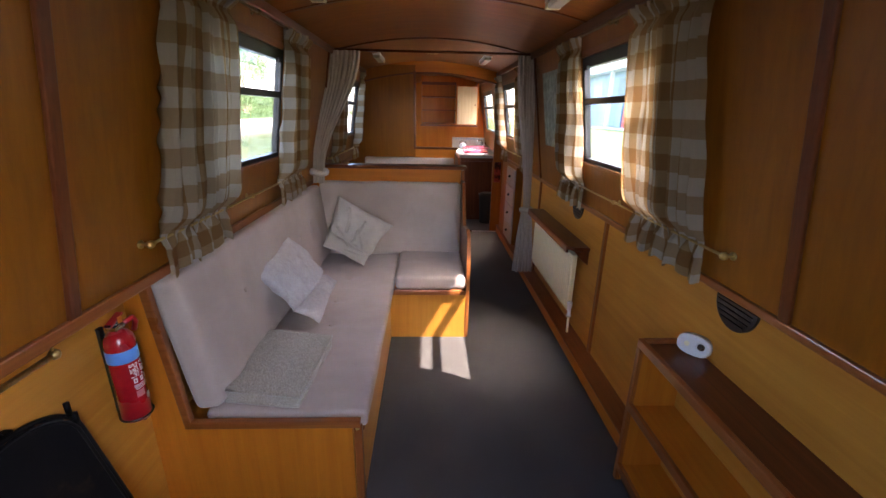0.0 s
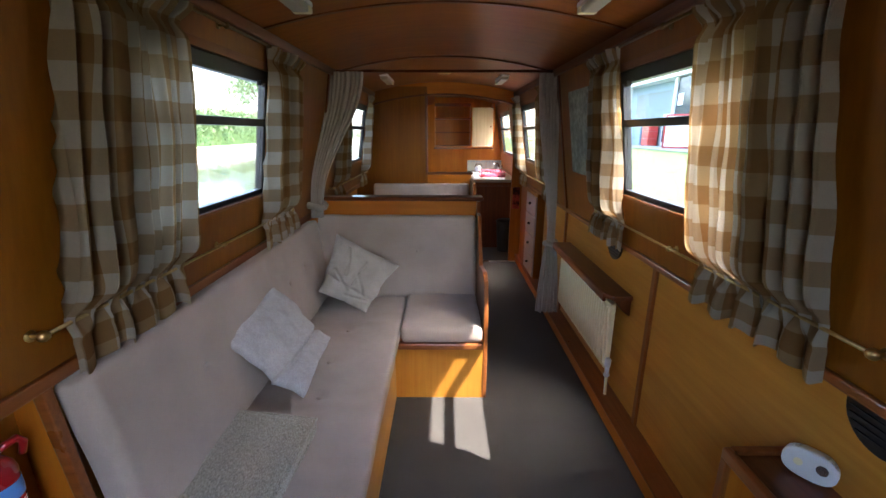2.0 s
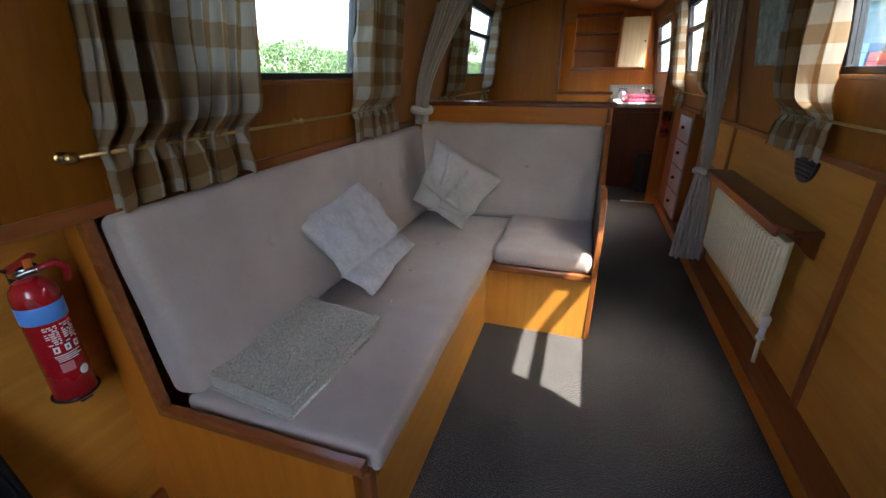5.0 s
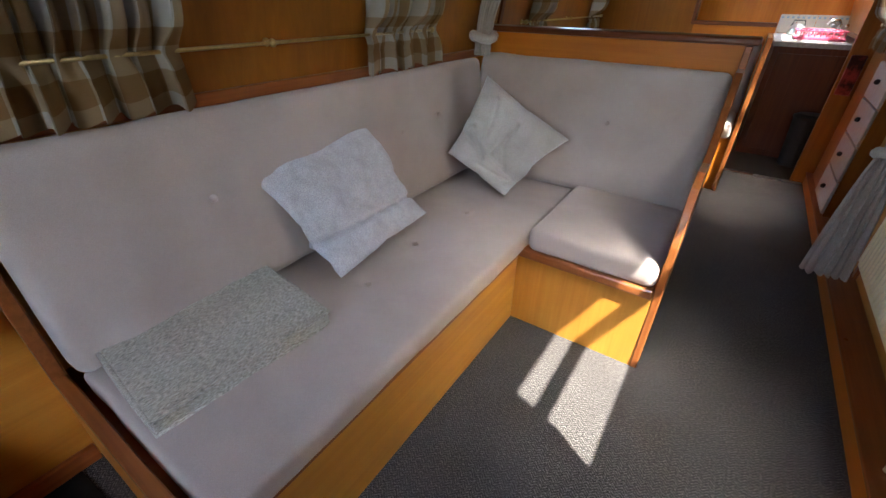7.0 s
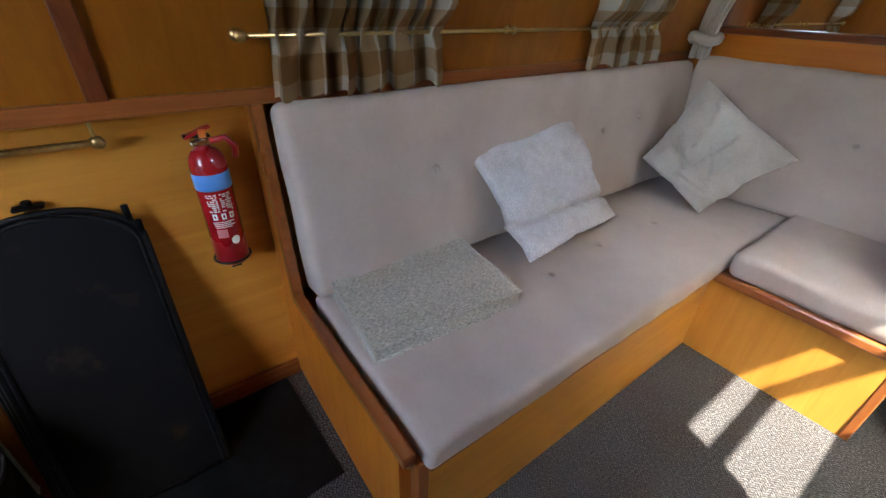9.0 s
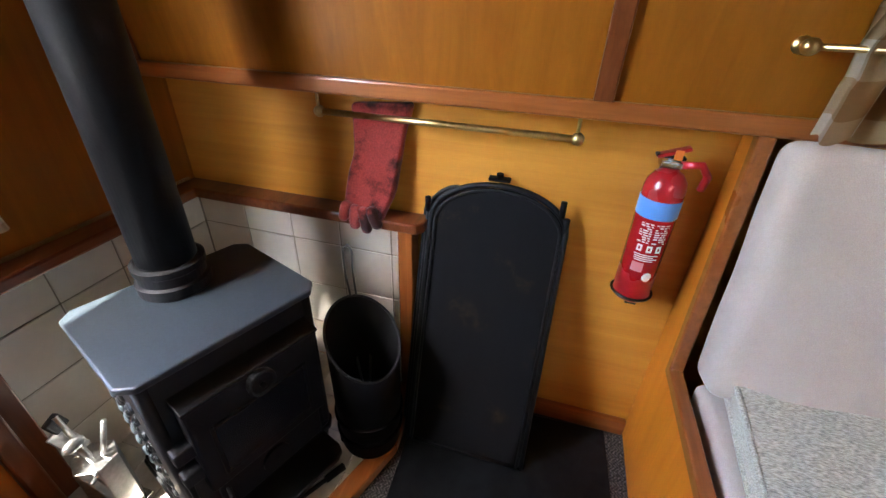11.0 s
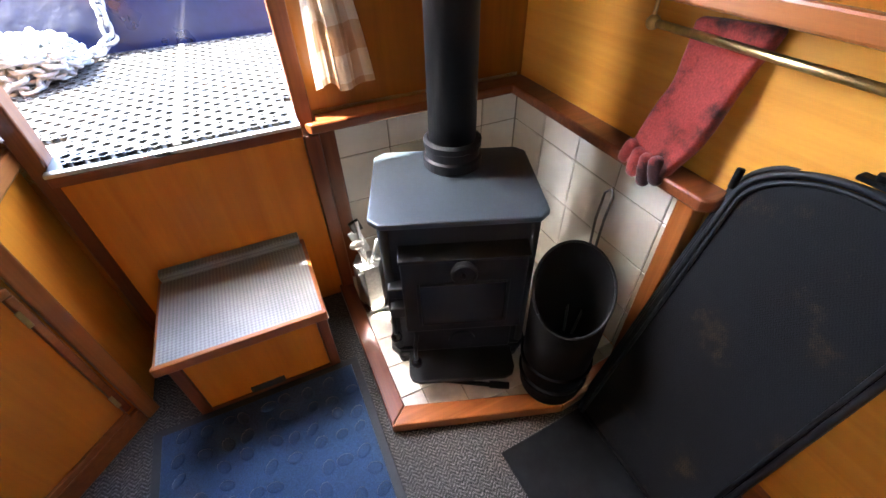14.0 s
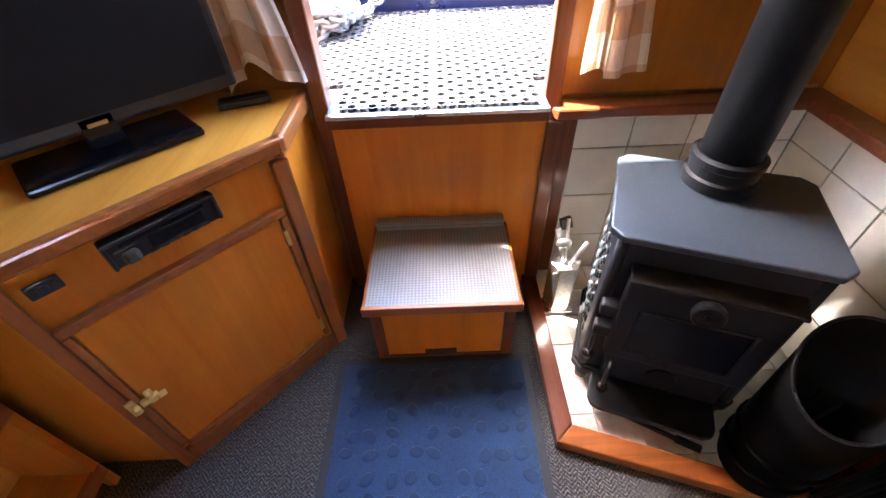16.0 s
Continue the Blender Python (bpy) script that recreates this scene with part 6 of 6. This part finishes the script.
solo("bank_edge", box(-13.5, -13.0, -300, 300, -0.2, 0.62, 0.03), stone, "pale stone coping on the far bank", "bank edge", "structure")
solo("mooring_edge", box(1.25, 1.75, -300, 300, -0.2, 0.82, 0.03), stone, "pale stone mooring edge", "bank edge", "structure")
solo("path", box(8.3, 10.2, -60, 120, 0.78, 0.815), stone, "pale paved path along the buildings", "path", "structure")


def leaves(name, count, where, size, label, category, parent=None):
    """Many small bent leaf clumps scattered by where(rng)."""
    g = random.Random(count)
    verts, faces = [], []
    for _ in range(count):
        c, s = where(g), size * g.uniform(0.6, 1.4)
        m = Euler((g.uniform(0, 6.28), g.uniform(0, 6.28), g.uniform(0, 6.28))).to_matrix()
        o = len(verts)
        for p in ((-s, 0, 0), (0, -s * 0.5, s * 0.2), (s, 0, 0), (0, s * 0.5, s * 0.2)):
            verts.append(tuple(Vector(c) + m @ Vector(p)))
        faces += [(o, o + 1, o + 2), (o, o + 2, o + 3)]
    me = bpy.data.meshes.new(name)
    me.from_pydata(verts, [], faces)
    me.materials.append(leaf_mat)
    ob = new(name, me)
    if parent:
        ob.parent = parent
        ob.matrix_parent_inverse = WORLD[parent].inverted()
        return ob
    return tagged(ob, label, category, kind="stuff")


def hedge_at(g):
    y = g.uniform(-10, 75)
    x = -16.8 + g.uniform(-1.6, 1.2)
    top = 2.4 + 0.5 * noise.noise(Vector((y * 0.35, x * 0.4, 0))) + 0.25 * noise.noise(Vector((y * 1.4, 0, 3)))
    return (x, y, 0.5 + (top) * g.random() ** 0.6)


leaves("hedge", 42000, hedge_at, 0.115, "rough green hedge along the far bank", "hedge")
solo("hedge_core", box(-18.2, -16.4, -10, 75, 0.45, 1.5), leaf_mat, "dense shaded heart of the hedge", "hedge", "structure")


def tree(x, y, height, spread, seed):
    e = thing("tree", (x, y, 0.5), "leafy green tree on the far bank", "tree", "bank trees")
    g = random.Random(seed)
    part("trunk", rod((x, y, 0.45), (x, y, 0.5 + height * 0.55), 0.22, r2=0.12), bark, e, smooth=True)
    tips = []
    for k in range(7):
        a = 6.28 * k / 7 + g.uniform(-0.3, 0.3)
        z0 = 0.5 + height * g.uniform(0.3, 0.5)
        tip = (x + spread * 0.75 * math.cos(a), y + spread * 0.75 * math.sin(a), 0.5 + height * g.uniform(0.55, 0.95))
        part("limb", rod((x, y, z0), tip, 0.09, r2=0.03), bark, e, smooth=True)
        tips.append(tip)
    tips.append((x, y, 0.5 + height))

    def where(gg):
        t = tips[gg.randrange(len(tips))]
        d = Vector((gg.gauss(0, 1), gg.gauss(0, 1), gg.gauss(0, 0.8))) * spread * 0.26
        return (t[0] + d.x, t[1] + d.y, t[2] + d.z)
    leaves("crown", 5200 + seed, where, 0.17, "", "", e)


tree(-31, 76, 11.0, 5.0, 3)
tree(-37, 88, 12.0, 5.5, 5)
tree(-26, 92, 9.0, 4.5, 8)

# boatyard buildings across the lawn
SX = 10.3
bd = thing("boatyard_shop", (SX, 20, 0.8), "white boatyard shop with a glazed front and deep fascia", "building")
part("wall", box(SX + 0.5, 19.0, 2.0, 44.0, 0.8, 3.8), blue_shop, bd, "pale blue wall behind the glazing")
part("fascia", box(SX - 0.25, 19.2, 1.6, 44.4, 3.8, 5.2), white_paint, bd, "deep white fascia board")
part("gutter", rod((SX - 0.30, 1.6, 5.22), (SX - 0.30, 44.4, 5.22), 0.06), deck_paint, bd, "grey gutter")
part("roof", prism([(SX - 0.3, 5.26), (19.4, 5.26), (14.8, 7.6)], "y", 1.4, 44.6), white_paint, bd)
for y in (6.6, 10.9, 15.0, 18.9, 20.55, 25.4, 30.0, 36.0):
    part("post", box(SX - 0.02, SX + 0.16, y - 0.09, y + 0.09, 0.8, 3.8, 0.01), white_paint, bd)
# shade of the open doorway as a flat panel, paled for haze
part("doorway", box(SX + 0.42, SX + 0.499, 20.7, 25.2, 0.8, 3.4), teal_shade, bd, "flat teal panel standing in for the shaded open doorway")
for y0, cols in ((10.99, 6), (15.09, 6), (6.69, 6)):
    w = part("window", box(SX + 0.06, SX + 0.09, y0, y0 + cols * 0.62, 1.0, 3.78), dark_glass, bd)
    for j in range(cols + 1):
        part("mullion", box(SX + 0.02, SX + 0.058, y0 + j * 0.62 - 0.025, y0 + j * 0.62 + 0.025, 1.0, 3.78), white_paint, w)
    for k in range(7):
        z = 1.0 + k * 0.455
        part("transom", box(SX + 0.03, SX + 0.058, y0 + 0.03, y0 + cols * 0.62 - 0.03, z, z + 0.05), white_paint, w)
        if k < 6:
            for j in range(cols):
                part("shelf_goods", box(SX + 0.10, SX + 0.30, y0 + j * 0.62 + 0.08, y0 + j * 0.62 + 0.54, z + 0.06, z + 0.20 + 0.06 * ((j + k) % 3)), (pale_stock, blue_shop, white_paint)[(j * 2 + k) % 3], w)
w = part("window", box(SX + 0.06, SX + 0.09, 18.99, 20.46, 1.0, 3.78), dark_glass, bd)
part("notice", box(SX + 0.04, SX + 0.058, 19.9, 20.3, 2.6, 3.1), white_paint, w, "white notice on the glass")
door = part("side_door", box(SX + 0.36, SX + 0.42, 21.3, 22.0, 0.82, 2.3), white_paint, bd)
part("door_glass", box(SX + 0.345, SX + 0.359, 21.4, 21.9, 1.0, 2.15), dark_glass, door)
sign = bpy.data.curves.new("sign_text", "FONT")
sign.body, sign.size, sign.extrude = "DAY S", 0.42, 0.01
so = new("sign_text", sign)
so.parent, so.matrix_parent_inverse = bd, WORLD[bd].inverted()
so.matrix_basis = Matrix.Translation((SX - 0.27, 17.75, 4.70)) @ Euler((radians(90), 0, radians(-90))).to_matrix().to_4x4()
sign.materials.append(rubber)
bdg = thing("notice_board", (9.2, 17.75, 0.8), "white A-board in a rounded red frame on the path", "sign")
NB = Matrix.Translation((9.2, 17.75, 0.815)) @ pose(0, 0, 0, 8, 0, -30)
part("board", moved(box(-0.48, 0.48, -0.012, 0.012, 0.10, 1.26, 0.004), NB), white_paint, bdg)
part("frame", tube([NB @ Vector(p) for p in ((-0.50, 0, 0.02), (-0.50, 0, 1.20), (-0.47, 0, 1.27), (-0.40, 0, 1.30), (0.40, 0, 1.30), (0.47, 0, 1.27), (0.50, 0, 1.20), (0.50, 0, 0.02))], 0.035), red_board, bdg, "red tubular frame", smooth=True)
part("bottom_bar", tube([NB @ Vector((-0.5, 0, 0.06)), NB @ Vector((0.5, 0, 0.06))], 0.03), red_board, bdg, smooth=True)
for k in range(5):
    part("rear_slat", moved(box(0.36, 0.56, 0.30, 0.33, 0.10 + 0.16 * k, 0.18 + 0.16 * k), NB), red_board, bdg)
bench = thing("garden_bench", (8.7, 14.2, 0.815), "pale slatted garden bench before the shop", "bench")
for k in range(14):
    part("slat", box(8.86, 8.89, 13.26 + k * 0.135, 13.33 + k * 0.135, 1.32, 1.80, 0.004), white_paint, bench)
for z in (1.28, 1.80):
    part("back_rail", box(8.85, 8.90, 13.2, 15.15, z, z + 0.06, 0.01), white_paint, bench)
for k in range(4):
    part("seat_slat", box(8.42 + k * 0.11, 8.51 + k * 0.11, 13.2, 15.15, 1.24, 1.265, 0.005), white_paint, bench)
for y in (13.2, 15.08):
    for x, top in ((8.42, 1.48), (8.84, 1.86)):
        part("leg", box(x, x + 0.06, y, y + 0.07, 0.815, top), white_paint, bench)
    part("arm", box(8.40, 8.90, y - 0.01, y + 0.08, 1.48, 1.52, 0.008), white_paint, bench)
coat = thing("folded_cover", (8.75, 13.3, 1.27), "dark blue cloth draped over the end of the bench", "cloth")
part("cloth", rounded((0.16, 0.16, 0.26), 0.08, 0.05, lambda p: Vector((8.72 + p.x + ripple(p, 5, 0.05), 13.30 + p.y + ripple(p, 6, 0.05, 3.0), 1.526 + p.z))), boat_blue, coat, smooth=True)
tub = thing("plastic_tub", (8.45, 13.9, 0.815), "small orange tub standing on the path edge", "tub")
part("tub", lathe([(0.0, 0.0), (0.17, 0.0), (0.20, 0.24), (0.21, 0.26), (0.18, 0.26), (0.0, 0.22)], (8.45, 13.9, 0.816), 24), orange_plastic, tub)
for x, y in ((SX - 0.35, 21.4), (SX - 0.35, 17.05), (SX - 0.35, 12.6), (SX - 0.35, 26.0)):
    b = thing("hanging_basket", (x, y, 5.1), "hanging basket of red flowers at the gutter", "flower basket", "hanging baskets")
    bb = bmesh.new()
    g = random.Random(int(y))
    for _ in range(60):
        ball((x - 0.1 + g.gauss(0, 0.12), y + g.gauss(0, 0.20), 5.44 + g.gauss(0, 0.09)), 0.05, bb, 6)
    part("flowers", bb, red_board, b, smooth=True)
    part("bowl", lathe([(0.0, 0.0), (0.12, 0.03), (0.2, 0.18), (0.0, 0.18)], (x - 0.1, y, 5.15)), bark, b)
    part("hanger", rod((x + 0.08, y, 5.24), (x - 0.1, y, 5.24), 0.015), rubber, b)
for y, mat, z1 in ((22.6, red_board, 2.0), (23.5, blue_shop, 2.4)):
    stack = thing("stacked_crates", (SX + 0.1, y, 0.8), "stack of coloured crates in the doorway", "crates", "doorway crates")
    k = 0
    while 0.815 + 0.34 * (k + 1) < z1:
        part("crate", box(SX - 0.15, SX + 0.33, y - 0.35, y + 0.35, 0.815 + 0.34 * k, 1.145 + 0.34 * k, 0.02), mat, stack)
        k += 1
